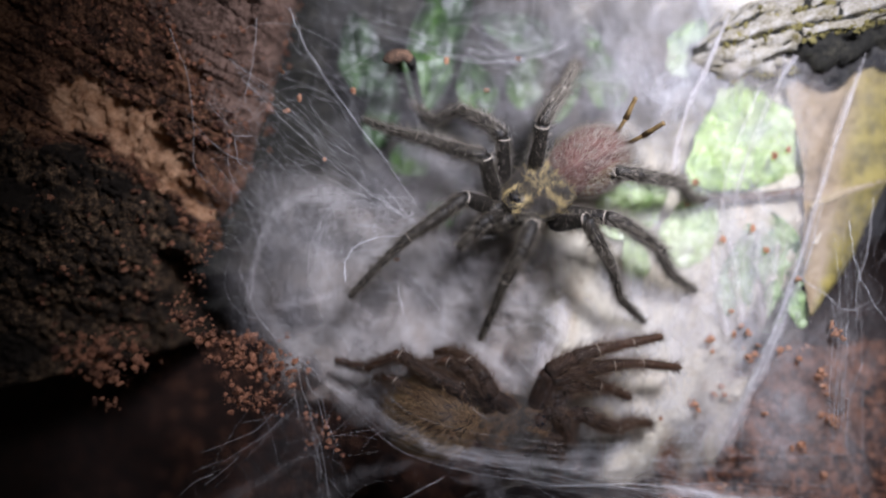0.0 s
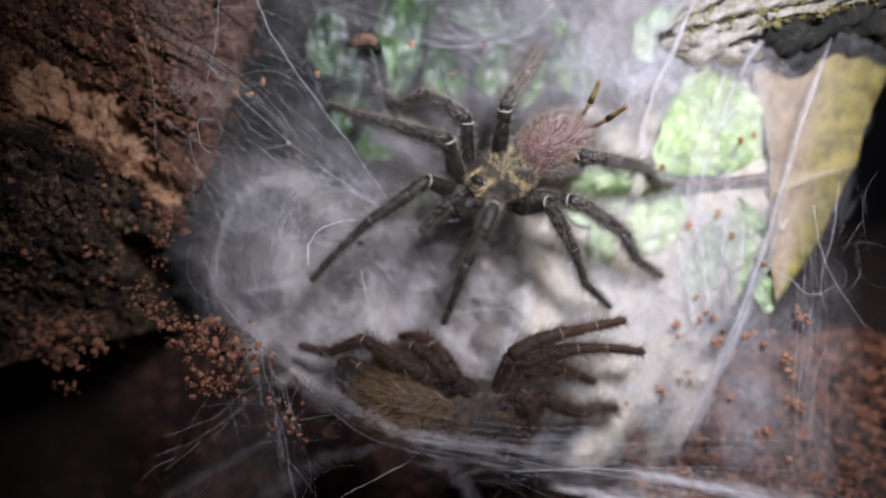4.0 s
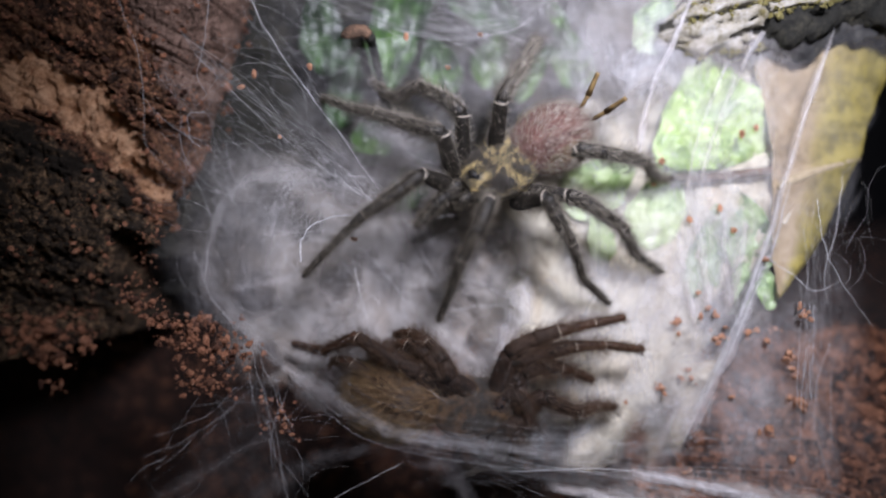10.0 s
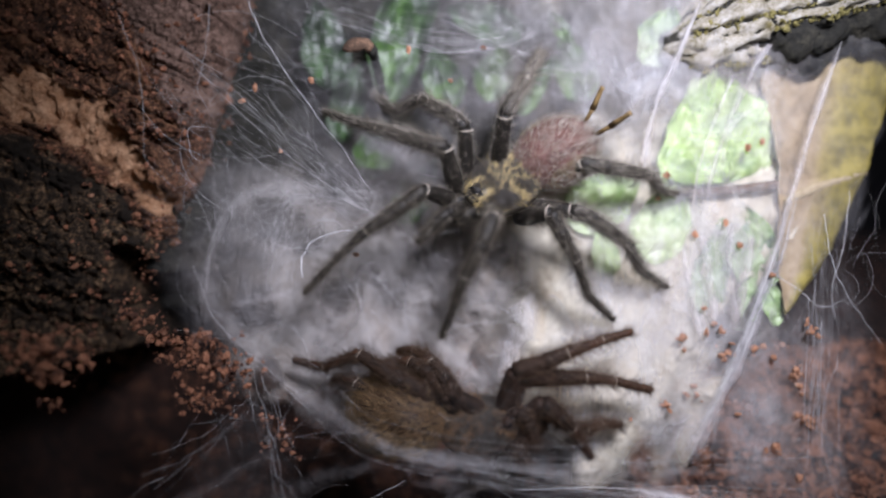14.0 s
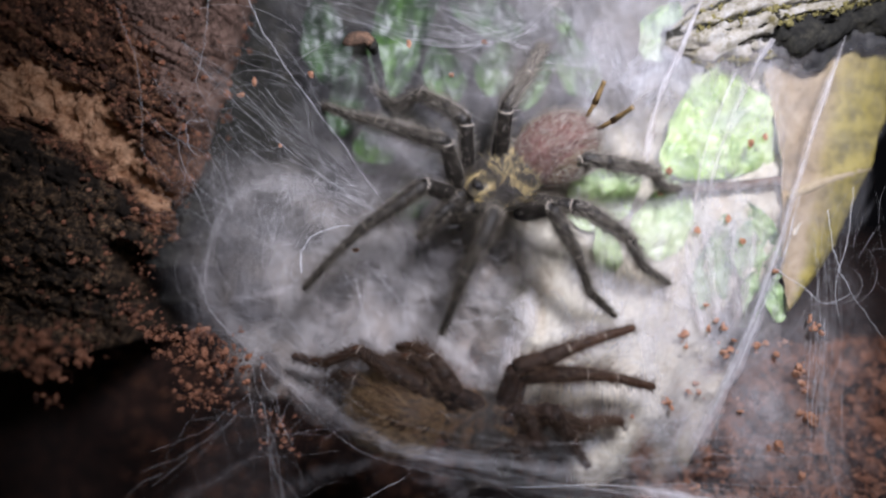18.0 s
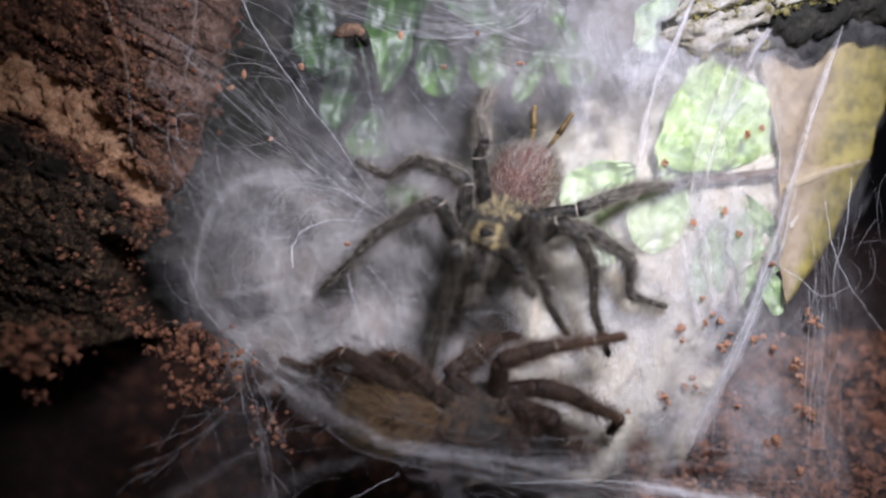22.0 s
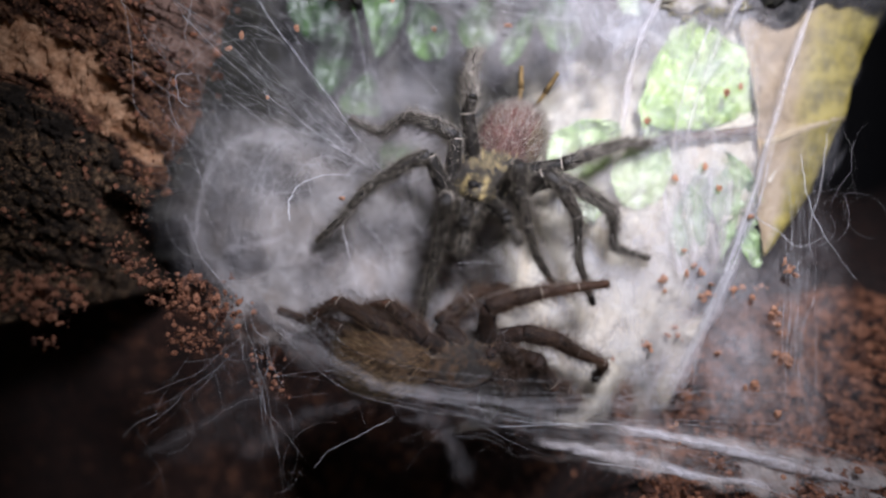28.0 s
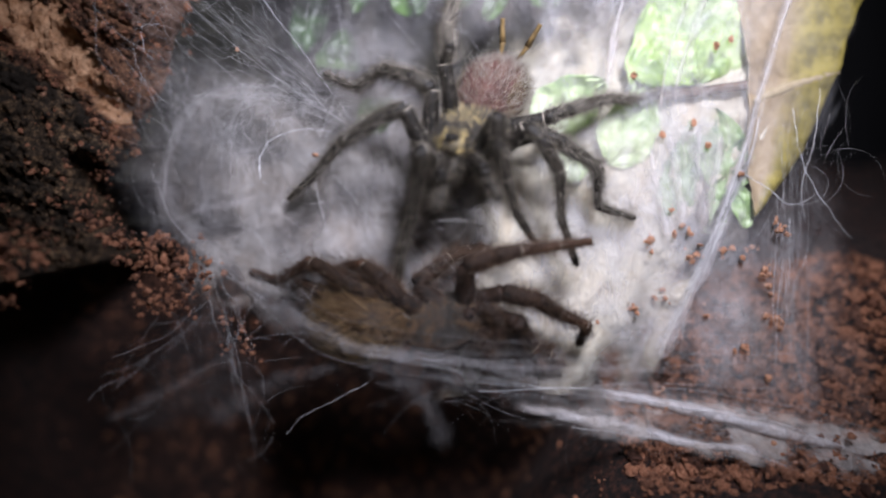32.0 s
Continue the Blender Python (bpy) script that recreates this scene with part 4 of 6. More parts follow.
thread([(-51.4, 121.0, 41.5), (-49.4, 121.0, 36.4), (-48.1, 122.0, 31.7), (-47.2, 122.5, 22.6), (-47.1, 123.0, 15.5), (-43.0, 124.0, 10.6)], 0.08, "slack pale silk line hanging down the bark")
thread([(-35.4, 123.0, 44.3), (-36.0, 123.0, 37.1), (-37.4, 123.5, 31.1), (-37.8, 124.0, 28.1), (-35.3, 124.5, 23.5)], 0.08, "slack pale silk line hanging down the bark")
thread([(-36.8, 124.5, 21.9), (-39.9, 124.5, 21.3), (-39.6, 124.5, 17.3), (-37.8, 124.5, 15.1)], 0.05, "kinked silk thread on the bark", 0.2, mat=THREAD)
thread([(-38.2, 128.0, -10.6), (-37.2, 128.5, -2.0), (-33.7, 129.8, 6.5), (-28.1, 130.0, 9.8), (-16.3, 131.0, 8.8)], 0.08, "silk cord round the tube mouth", 0.5)
thread([(-40.4, 128.0, -4.2), (-38.6, 127.5, -8.4), (-35.3, 126.5, -14.7), (-28.0, 126.0, -21.6), (-19.5, 126.0, -28.4)], 0.08, "silk cord round the tube mouth", 0.2)
thread([(-18.8, 125.0, -6.2), (-18.9, 125.0, -2.7), (-16.4, 125.0, 0.9), (-10.9, 125.0, 2.4), (-5.8, 126.0, 2.0)], 0.16, "branching white silk strand", 0.75, mat=THREAD)
thread([(58.4, 131.8, 48.0), (53.5, 132.3, 36.5), (49.2, 132.8, 26.0), (47.1, 133.8, 10.5)], 0.12, "white silk thread over the leaves", 0.4)
thread([(85.8, 130.8, 39.9), (80.5, 130.8, 24.5), (76.1, 131.3, 10.2), (72.5, 131.8, -3.0), (64.0, 130.8, -23.9), (55.3, 129.8, -41.2)], 0.11, "white silk thread over the dry leaf", 0.2)
thread([(80.5, 128.0, 5.6), (81.6, 128.0, -1.9), (83.1, 127.0, -7.8), (86.2, 126.0, -13.6), (89.3, 125.0, -18.5)], 0.07, "white silk thread in the dark", mat=THREAD)
thread([(72.3, 132.0, -5.2), (76.7, 130.0, -9.0), (80.7, 129.0, -12.2), (85.3, 128.0, -10.0)], 0.16)
thread([(78.8, 126.0, -14.6), (79.1, 127.0, -23.2), (78.3, 127.0, -36.0)], 0.09)
thread([(80.7, 124.0, -21.7), (78.1, 124.0, -29.0), (78.0, 125.0, -38.6)], 0.07)
thread([(87.8, 132.0, 10.3), (86.1, 131.0, 0.3), (83.3, 130.0, -8.5), (83.2, 129.0, -14.9)], 0.12)
thread([(0.3, 126.0, -44.3), (-6.4, 125.0, -47.9), (-12.2, 124.0, -50.5), (-14.2, 123.0, -53.3)], 0.08, "fine white silk line below the sheet", 0.3)
thread([(-24.9, 126.0, -40.3), (-30.1, 125.0, -41.4), (-34.8, 123.0, -44.6), (-46.3, 121.0, -50.1)], 0.03)
thread([(-25.2, 126.0, -40.5), (-21.5, 124.0, -48.7), (-19.7, 122.0, -59.8)], 0.03)
thread([(-38.1, 125.0, -31.3), (-42.6, 124.0, -38.8), (-44.5, 122.0, -44.2)], 0.03)
thread([(-29.0, 125.5, -26.3), (-27.4, 125.5, -35.0), (-24.7, 126.0, -40.5), (-11.9, 126.0, -39.6)], 0.03)
thread([(-1.7, 124.0, -24.8), (5.7, 123.0, -30.6), (13.1, 123.0, -35.4)], 0.09)
thread([(-8.7, 124.0, -7.2), (-7.0, 124.0, -14.5), (-5.6, 124.0, -20.7)], 0.12)
thread([(10.0, 124.0, -15.3), (16.2, 124.0, -14.5), (21.0, 124.5, -15.1)], 0.09)
thread([(27.8, 128.0, -10.0), (29.4, 128.0, -10.6), (32.1, 129.0, -15.5)], 0.12)
thread([(10.0, 123.0, 2.6), (1.7, 124.0, 1.1), (-11.1, 126.0, 6.4)], 0.08)
thread([(20.8, 127.0, -46.7), (42.5, 126.0, -46.1), (56.6, 126.0, -49.5), (75.1, 126.0, -52.4), (91.8, 125.0, -58.7)], 0.13, "white silk cord along the torn mat", 0.2)
thread([(37.6, 124.0, -52.5), (52.6, 124.0, -54.8), (68.6, 124.0, -57.1), (84.7, 124.0, -63.7)], 0.13, "white silk cord along the torn mat", 0.3)


def tangle(name, label, a0, a1, b0, b1, n, r, sag=1.0, spread=1.5, mat=None):
    """n fine threads from somewhere on the line a0-a1 to somewhere on b0-b1."""
    k = Kit()
    for _ in range(n):
        p, q = lerp(a0, a1, random.random()), lerp(b0, b1, random.random())
        a, b = [lerp(p, q, f) + Vector((random.gauss(0, spread), random.gauss(0, spread * 0.5), random.gauss(0, spread) - sag)) for f in (0.33, 0.67)]
        pts = spline([p, a, b, q], 6)
        rr = r * random.choice((0.5, 0.7, 1.0, 1.5))
        k.tube(pts, [rr] * len(pts), 3, 0, False)
    return placed(name, k, [mat or FINE], label, "spider silk", kind="stuff")


def scatter(label, corners, n, r, reach, flow=0.0, stray=0.8):
    """n short curved threads strewn over a patch (bottom left, bottom right, top right, top left), running roughly at the angle flow."""
    p = [Vector(c) for c in corners]
    k = Kit()
    for _ in range(int(n * 1.7)):
        u, v = random.random(), random.random()
        c = lerp(lerp(p[0], p[1], u), lerp(p[3], p[2], u), v) + Vector((0, random.gauss(0, 0.8), 0))
        a, l, bend = flow + random.gauss(0, stray), reach * random.uniform(0.25, 1.0), random.gauss(0, 0.4)
        pts = []
        for i in range(11):
            f = i / 10 - 0.5
            pts.append(c + Vector((math.cos(a + bend * f * 2) * l * f, 0.08 * l * math.sin(f * 4 + u * 6), math.sin(a + bend * f * 2) * l * f)))
        rr = 0.72 * r * random.choice((0.3, 0.4, 0.5, 0.7, 1.0))
        k.tube(pts, [rr * (0.25 + 0.75 * math.sin(math.pi * (0.06 + 0.88 * i / 10))) for i in range(11)], 3, 0, False)
    return placed("silk_strands", k, [FINE], label, "spider silk", kind="stuff")


def bundle(label, pts, n, r, spread, stray=0.25):
    """n fine threads that run together along pts, drifting apart and ending unevenly."""
    path = spline(pts, 7)
    k = Kit()
    for _ in range(n):
        a, b = sorted((random.uniform(-0.15, 0.75), random.uniform(0.25, 1.15)))
        i, j = max(0, int(a * (len(path) - 1))), min(len(path) - 1, int(b * (len(path) - 1)))
        if j - i < 3:
            continue
        q = random.uniform(0, 90)
        off = Vector([random.gauss(0, 1), random.gauss(0, 0.5), random.gauss(0, 1)]) * spread
        fan = Vector([random.gauss(0, 1), random.gauss(0, 0.4), random.gauss(0, 1)]) * spread * stray * 4
        line = [path[m] + off + fan * ((m - i) / (j - i)) ** 2 + Vector((noise.noise(Vector((m * 0.2, q, 0))), noise.noise(Vector((m * 0.2, q, 4))), noise.noise(Vector((m * 0.2, q, 8))))) * spread * 0.6 for m in range(i, j + 1)]
        rr = r * random.choice((0.3, 0.45, 0.65, 1.0))
        k.tube(line, [rr] * len(line), 3, 0, False)
    return placed("silk_strands", k, [FINE], label, "spider silk", kind="stuff")


def ribbon(label, pts, width, mat, turn=(0, 0, 1), solid=1.0, ends=(0.1, 0.15)):
    """A soft-edged band of silk along pts; width in mm at start and end, spread towards turn."""
    path = spline(pts, 12)
    n = len(path) - 1
    t = Vector(turn)
    q = random.uniform(0, 40)

    def place(u, v):
        i = min(int(u * n), n - 1)
        c = lerp(path[i], path[i + 1], u * n - i)
        w = width[0] + (width[1] - width[0]) * u
        d = (path[i + 1] - path[i]).normalized()
        side = (t - d * t.dot(d)).normalized()
        e = v - 0.5
        return c + side * (w * e * (1 + 0.5 * noise.noise(Vector((u * 7, q, 2))))) + Vector((0, 1.6 * w * e * e, 0)) + Vector((0.3, 0.6, 0.4)) * fbm(c + Vector((q, e * 6, 0)), 0.14, 3)

    def thick(u, v):
        edge = smooth01((0.5 - abs(v - 0.5)) / 0.42 + 0.25 * noise.noise(Vector((u * 16, v * 3, q))))
        return solid * edge * smooth01(u / ends[0]) * smooth01((1 - u) / ends[1])

    k = Kit()
    k.grid(place, n, 14, None, thick)
    return placed("silk_band", k, [mat], label, "spider silk", field="thick", group="silk bands")


ribbon("soft thick silk band along the burrow's lower lip", [(-39.5, 127.0, -3.6), (-36.1, 126.5, -12.6), (-28.7, 125.0, -20.3), (-20.4, 123.0, -26.7), (-12.2, 120.5, -31.8), (-1.9, 118.5, -36.7), (9.9, 118.0, -39.0), (27.9, 119.5, -40.8), (51.6, 124.0, -42.7), (76.7, 128.0, -41.9)], (5.6, 2.6), FILM, (0.3, 0, 1), 0.58)
ribbon("curved silk band round the tube mouth", [(-38.8, 128.0, -11.7), (-37.6, 128.5, -3.1), (-34.3, 129.6, 5.8), (-28.1, 130.0, 9.8), (-15.2, 131.0, 8.5), (-7.5, 131.0, 4.6)], (3.0, 4.0), FILM, (0.5, 0, 0.6), 0.5)
ribbon("silk band draping down from the lip", [(-1.9, 124.0, -40.3), (6.7, 123.5, -43.5), (11.4, 122.0, -49.0), (14.9, 121.0, -56.6)], (5.0, 6.0), FILM, (1, 0, 0.4), 0.22)
ribbon("silk band draping down from the lip", [(-1.9, 124.0, -40.8), (-12.5, 123.5, -42.8), (-19.7, 122.0, -45.5), (-27.9, 121.0, -50.9)], (4.0, 6.0), FILM, (0.2, 0, 1), 0.2)
ribbon("ragged silk band hanging from the crumbs", [(-22.6, 125.5, -37.2), (-28.7, 124.0, -41.1), (-36.6, 122.0, -45.3), (-46.5, 121.0, -50.2)], (4.0, 3.0), FILM, (0.2, 0, 1), 0.2)
ribbon("pale silk edge catching the light", [(70.6, 132.0, -13.0), (65.4, 131.5, -24.0), (60.2, 131.0, -33.8), (55.1, 130.0, -42.3)], (3.5, 5.0), BAND, (1, 0, 0.4), 0.8)
ribbon("pale silk fold on the mat", [(56.0, 133.0, -31.0), (54.0, 132.0, -37.4), (49.7, 131.0, -43.7), (40.7, 130.0, -42.9)], (3.0, 3.0), BAND, (1, 0, 0.3), 0.35)
ribbon("broad white silk band over the leaves", [(59.0, 132.0, 49.2), (54.1, 132.5, 37.1), (49.5, 133.0, 26.0), (47.1, 134.0, 10.5)], (1.6, 3.0), BAND, (1, 0, 0.3), 0.9)
ribbon("long pale silk band crossing the dry leaf", [(86.1, 131.0, 40.0), (80.6, 131.0, 24.5), (76.5, 131.5, 10.3), (72.8, 132.0, -3.0), (65.2, 131.0, -21.7)], (2.2, 2.0), BAND, (1, 0, 0.3), 0.7)
ribbon("pale silk band over the bright leaf", [(75.1, 132.0, 43.6), (67.8, 132.0, 32.5), (62.5, 133.0, 18.2), (59.8, 134.0, 7.1)], (2.0, 1.6), BAND, (1, 0, 0.3), 0.7)
ribbon("pale silk band over the bright leaf", [(70.1, 132.0, 44.7), (69.0, 132.0, 34.7), (65.0, 133.0, 24.9)], (1.6, 1.2), BAND, (1, 0, 0.3), 0.6)
ribbon("pale silk band over the bright leaf", [(65.6, 132.0, 34.7), (61.4, 132.0, 24.7), (58.5, 133.0, 14.9), (57.3, 134.0, 4.8)], (1.4, 1.0), BAND, (1, 0, 0.3), 0.8)
ribbon("pale silk band over the bright leaf", [(69.0, 132.0, 27.0), (64.7, 132.5, 22.6), (62.7, 133.0, 13.7)], (2.4, 1.0), BAND, (1, 0, 0.3), 0.6)
for a, b, c, w in (((58.9, 133.0, 2.6), (60.5, 133.0, -5.3), (61.4, 132.0, -17.5), 2.6), ((65.0, 133.0, 3.7), (64.7, 133.0, -5.3), (65.6, 132.0, -16.3), 2.2), ((69.4, 133.0, 2.6), (67.9, 133.0, -6.4), (64.5, 132.0, -18.6), 2.4), ((55.6, 133.5, 0.3), (56.6, 133.0, -8.6), (59.0, 132.0, -19.7), 2.0)):
    ribbon("blue-grey silk fold over the narrow leaves", [a, b, c], (w, w * 1.4), FILM, (1, 0, 0.2), 1.3)
ribbon("bright silk rag on the torn mat", [(27.2, 126.0, -49.2), (40.2, 125.5, -51.9), (48.7, 125.0, -53.5), (63.7, 125.0, -56.9), (74.5, 125.0, -58.6)], (3.4, 1.8), BAND, (0, 0, 1), 1.8)
ribbon("bright silk rag on the torn mat", [(42.8, 127.0, -46.9), (56.8, 126.5, -49.6), (71.0, 126.5, -53.1), (92.4, 126.0, -59.1)], (2.4, 3.6), BAND, (0, 0, 1), 1.9)
ribbon("white silk ridge behind the raised legs", [(21.6, 130.0, -10.7), (23.7, 130.0, -15.1), (21.1, 130.5, -20.6), (18.9, 131.0, -28.4)], (9.0, 6.0), BAND, (1, 0, 0), 0.8)
ribbon("tan silk fold inside the tube", [(-35.1, 133.0, -12.1), (-29.0, 133.0, -10.9), (-21.4, 134.0, -9.3)], (3.2, 2.2), BAND, (0, 0, 1), 0.4)

tangle("silk_strands", "fan of fine silk strands beside the tube", (-42.0, 124.0, 38.0), (-27.0, 127.0, 14.0), (-12.0, 127.0, 9.0), (0.5, 128.0, 1.5), 30, 0.017, 0.1, 1.3)
scatter("fine silk strands over the tube mouth", [(-32.5, 127.0, -5.2), (-7.0, 127.0, -3.1), (-5.0, 128.0, 9.8), (-30.8, 128.0, 11.9)], 95, 0.05, 19, 0.9, 0.7)
scatter("fine silk strands crossing the burrow", [(-38.9, 127.0, -21.2), (20.8, 128.0, -23.4), (18.8, 130.0, 2.4), (-40.0, 127.0, 12.9)], 110, 0.045, 27, -0.3, 0.7)
scatter("fine silk strands among the dark leaves", [(-30.3, 130.0, 11.1), (21.4, 134.0, 13.8), (38.5, 135.0, 52.6), (-30.7, 131.0, 50.8)], 150, 0.042, 30, -0.4, 0.7)
scatter("fine silk strands over the green leaves", [(34.7, 134.5, -22.1), (70.3, 133.5, -22.0), (81.8, 134.5, 51.8), (37.4, 137.0, 52.6)], 176, 0.05, 33, 1.3, 0.5)
scatter("fine silk strands in the dark corner", [(72.9, 129.0, -32.3), (91.1, 127.0, -36.0), (93.1, 130.0, 10.1), (78.9, 132.0, 4.8)], 34, 0.03, 18, 1.5, 0.4)
scatter("fine silk strands stretched low over the burrow", [(-0.8, 123.0, -45.9), (84.0, 123.0, -59.0), (93.6, 131.0, -45.1), (-7.6, 127.0, -36.5)], 60, 0.026, 33, -0.15, 0.35)
scatter("fine silk strands on the torn mat", [(37.6, 124.0, -51.4), (95.3, 124.0, -64.8), (96.0, 128.0, -54.3), (38.4, 127.0, -46.9)], 130, 0.032, 22, -0.2, 0.25)
scatter("fine silk strands hanging by the crumbs", [(-45.3, 120.0, -53.5), (-15.4, 121.0, -57.3), (-20.5, 126.0, -33.0), (-33.1, 125.0, -26.2)], 18, 0.035, 20, 1.0, 0.6)
scatter("fine silk strands over the lower spider", [(-23.2, 124.0, -41.5), (36.0, 124.0, -43.5), (28.4, 122.0, -22.4), (-23.5, 125.0, -20.9)], 60, 0.028, 21, -0.3, 0.7)
scatter("fine silk strands on the pale mat", [(24.4, 131.0, -43.8), (59.7, 131.0, -43.7), (65.6, 132.0, -13.0), (24.4, 131.0, -8.6)], 144, 0.045, 18, 0.8, 1.0)
scatter("fine silk strands on the bark edge", [(-48.2, 124.0, 0.0), (-32.2, 126.0, -2.0), (-30.5, 127.0, 25.7), (-47.7, 123.0, 30.9)], 45, 0.04, 21, -0.8, 0.5)


bundle("fine silk strands along the burrow's lower lip", [(-38.4, 127.0, -5.2), (-32.2, 126.0, -14.7), (-19.1, 124.0, -24.9), (-6.3, 121.0, -34.9), (9.9, 118.0, -38.0), (29.8, 119.0, -40.0), (50.8, 122.0, -40.3), (78.2, 127.0, -41.6)], 26, 0.022, 1.4)
bundle("fine silk strands below the lip", [(-6.1, 120.0, -36.1), (9.9, 119.0, -39.0), (26.2, 121.0, -43.0), (46.4, 124.0, -46.5), (73.4, 126.0, -51.1), (91.2, 126.0, -56.9)], 34, 0.022, 1.5)
bundle("fine silk strands round the tube mouth", [(-38.3, 128.0, -10.6), (-37.6, 128.5, -2.0), (-34.0, 129.6, 6.7), (-28.1, 130.0, 10.6), (-16.2, 130.5, 11.0), (-7.4, 130.5, 7.9)], 30, 0.028, 0.8)
bundle("bright silk strands along the mat's edge", [(76.7, 131.0, 10.1), (73.6, 131.5, -3.1), (67.3, 131.0, -17.4), (60.7, 130.5, -30.5), (54.6, 130.0, -41.3)], 46, 0.06, 0.5)
bundle("fine silk strands hanging before the dark corner", [(80.5, 131.0, 0.2), (80.0, 129.0, -15.0), (78.8, 128.0, -29.9), (79.3, 127.0, -45.7)], 40, 0.035, 1.6)
bundle("grey silk wisps sagging across the dim leaves", [(-18.9, 133.0, 46.7), (-7.7, 133.0, 43.3), (1.2, 133.5, 40.5), (12.4, 134.0, 39.3), (23.7, 134.5, 42.1), (31.2, 135.0, 49.1)], 34, 0.04, 1.0)
bundle("grey silk wisps among the upper leaves", [(-1.1, 134.0, 44.2), (10.2, 134.0, 42.5), (24.9, 135.0, 36.6), (39.9, 136.0, 34.7)], 30, 0.035, 2.0)
bundle("branching silk strands inside the tube", [(-24.8, 126.0, -5.2), (-23.8, 126.0, 2.2), (-19.8, 127.0, 8.7), (-7.1, 128.0, 6.6)], 26, 0.05, 1.2)
bundle("fine silk strands hanging from the crumbs", [(-27.7, 125.0, -22.9), (-25.3, 124.0, -31.1), (-22.5, 123.0, -39.1), (-20.4, 121.0, -48.6)], 16, 0.04, 1.3)
bundle("fine silk strands trailing over the dark soil", [(-28.8, 125.0, -29.2), (-34.3, 123.0, -35.0), (-40.1, 122.0, -39.8), (-47.8, 121.0, -43.5)], 14, 0.035, 1.5)

# ---- crumbs caught in silk ----
def clump(a, b, n, spread, r0, r1, label, mat=CRUMB):
    k = Kit()
    for _ in range(n):
        p = lerp(a, b, random.random()) + Vector([random.gauss(0, s) for s in (spread, spread * 0.6, spread)])
        lump(k, p, r0 + (r1 - r0) * random.random() ** 1.8)
    return placed("crumb_clump", k, [mat], label, "crumbs", smooth=False, group="coir clumps", kind="stuff")


clump((-51.8, 124.0, -11.4), (-40.2, 125.0, -20.9), 120, 1.5, 0.2, 0.85, "ragged clump of orange-brown coir in silk")
clump((-40.4, 125.5, -19.9), (-29.9, 125.5, -24.1), 150, 2.1, 0.2, 0.95, "ragged clump of orange-brown coir in silk")
clump((-46.1, 124.5, 5.3), (-48.9, 124.5, -10.4), 110, 1.5, 0.1, 0.4, "fine orange-brown crumbs on the bark edge")
clump((-39.7, 122.5, -27.7), (-32.9, 123.5, -29.4), 90, 1.3, 0.15, 0.75, "hanging tuft of orange-brown coir")
clump((-58.1, 118.0, -16.4), (-54.7, 119.0, -20.5), 40, 1.6, 0.2, 0.8, "dull brown coir clump on the bark foot")
clump((-66.0, 116.5, -16.7), (-59.4, 117.0, -23.6), 80, 2.2, 0.4, 1.2, "dull brown coir clump on the bark foot")
clump((-25.6, 125.0, -32.4), (-21.4, 125.0, -38.7), 30, 1.5, 0.3, 0.8, "small coir clump at the silk's edge")
for a, b, n in (((62.7, 133.2, -22.6), (64.8, 133.2, -22.1), 6), ((67.7, 133.2, -20.7), (70.5, 133.2, -19.9), 5), ((73.8, 133.2, -21.1), (74.2, 133.2, -20.5), 3), ((55.9, 133.2, -30.0), (58.9, 133.2, -29.2), 7),
                ((50.9, 133.2, -31.0), (52.3, 133.2, -32.3), 4), ((58.3, 133.2, -13.2), (64.0, 133.2, -16.0), 5), ((78.3, 129.0, -13.3), (78.7, 129.0, -18.2), 7), ((75.6, 130.0, -23.8), (77.8, 130.0, -30.4), 9),
                ((75.6, 130.0, -32.0), (78.3, 130.0, -35.3), 7), ((70.7, 129.0, -38.8), (71.8, 129.0, -38.4), 3), ((65.3, 133.2, -32.4), (65.9, 133.2, -32.2), 2), ((55.5, 133.2, -18.8), (55.9, 133.2, -21.2), 4)):
    clump(a, b, (n + 1) // 2, 0.6, 0.6, 1.15, "pale coir crumbs caught in the white silk", CRUMB_PALE)
clump((62.5, 127.0, -53.7), (65.7, 127.0, -55.4), 14, 1.1, 0.5, 1.0, "coir crumbs in a hole of the silk mat")
for c in ((-17.7, 127.5, 31.2), (-31.1, 125.0, 34.3), (-28.0, 126.0, 29.5), (-30.4, 126.0, 27.0), (-23.1, 126.0, 17.5), (0.7, 131.0, 38.2), (15.5, 133.0, 39.2), (24.2, 134.0, 33.6), (9.0, 133.0, 32.7),
          (63.8, 133.0, 4.2), (66.6, 133.0, -0.2), (72.0, 131.0, -6.1), (50.7, 134.0, 9.3), (55.1, 132.0, -21.0), (59.5, 132.0, -17.5), (62.3, 132.0, -16.9), (71.4, 133.5, 20.6), (68.5, 133.5, 19.4),
          (70.2, 130.0, -40.1), (76.2, 129.0, -45.2), (54.7, 128.0, -47.3), (55.4, 127.0, -46.5), (55.9, 127.0, -50.1), (76.1, 127.0, -57.1), (65.2, 131.0, -33.3), (64.5, 132.0, -19.7), (72.3, 131.0, -22.3),
          (52.4, 134.0, 13.9), (57.7, 133.0, 2.0), (44.2, 131.0, -34.4), (51.9, 131.0, -32.7), (-9.1, 127.0, -2.0), (-56.9, 122.5, 8.9)):
    k = Kit()
    rr = [random.uniform(0.3, 0.95) for _ in range(3)]
    k.ball(c, rr, 9, 6)
    k.v = [Vector(c) + (p - Vector(c)) * random.uniform(0.55, 1.25) for p in k.v]
    placed("coir_crumb", k, [CRUMB_PALE], "single orange-brown coir crumb held by silk", "crumb", smooth=False, group="coir crumbs")

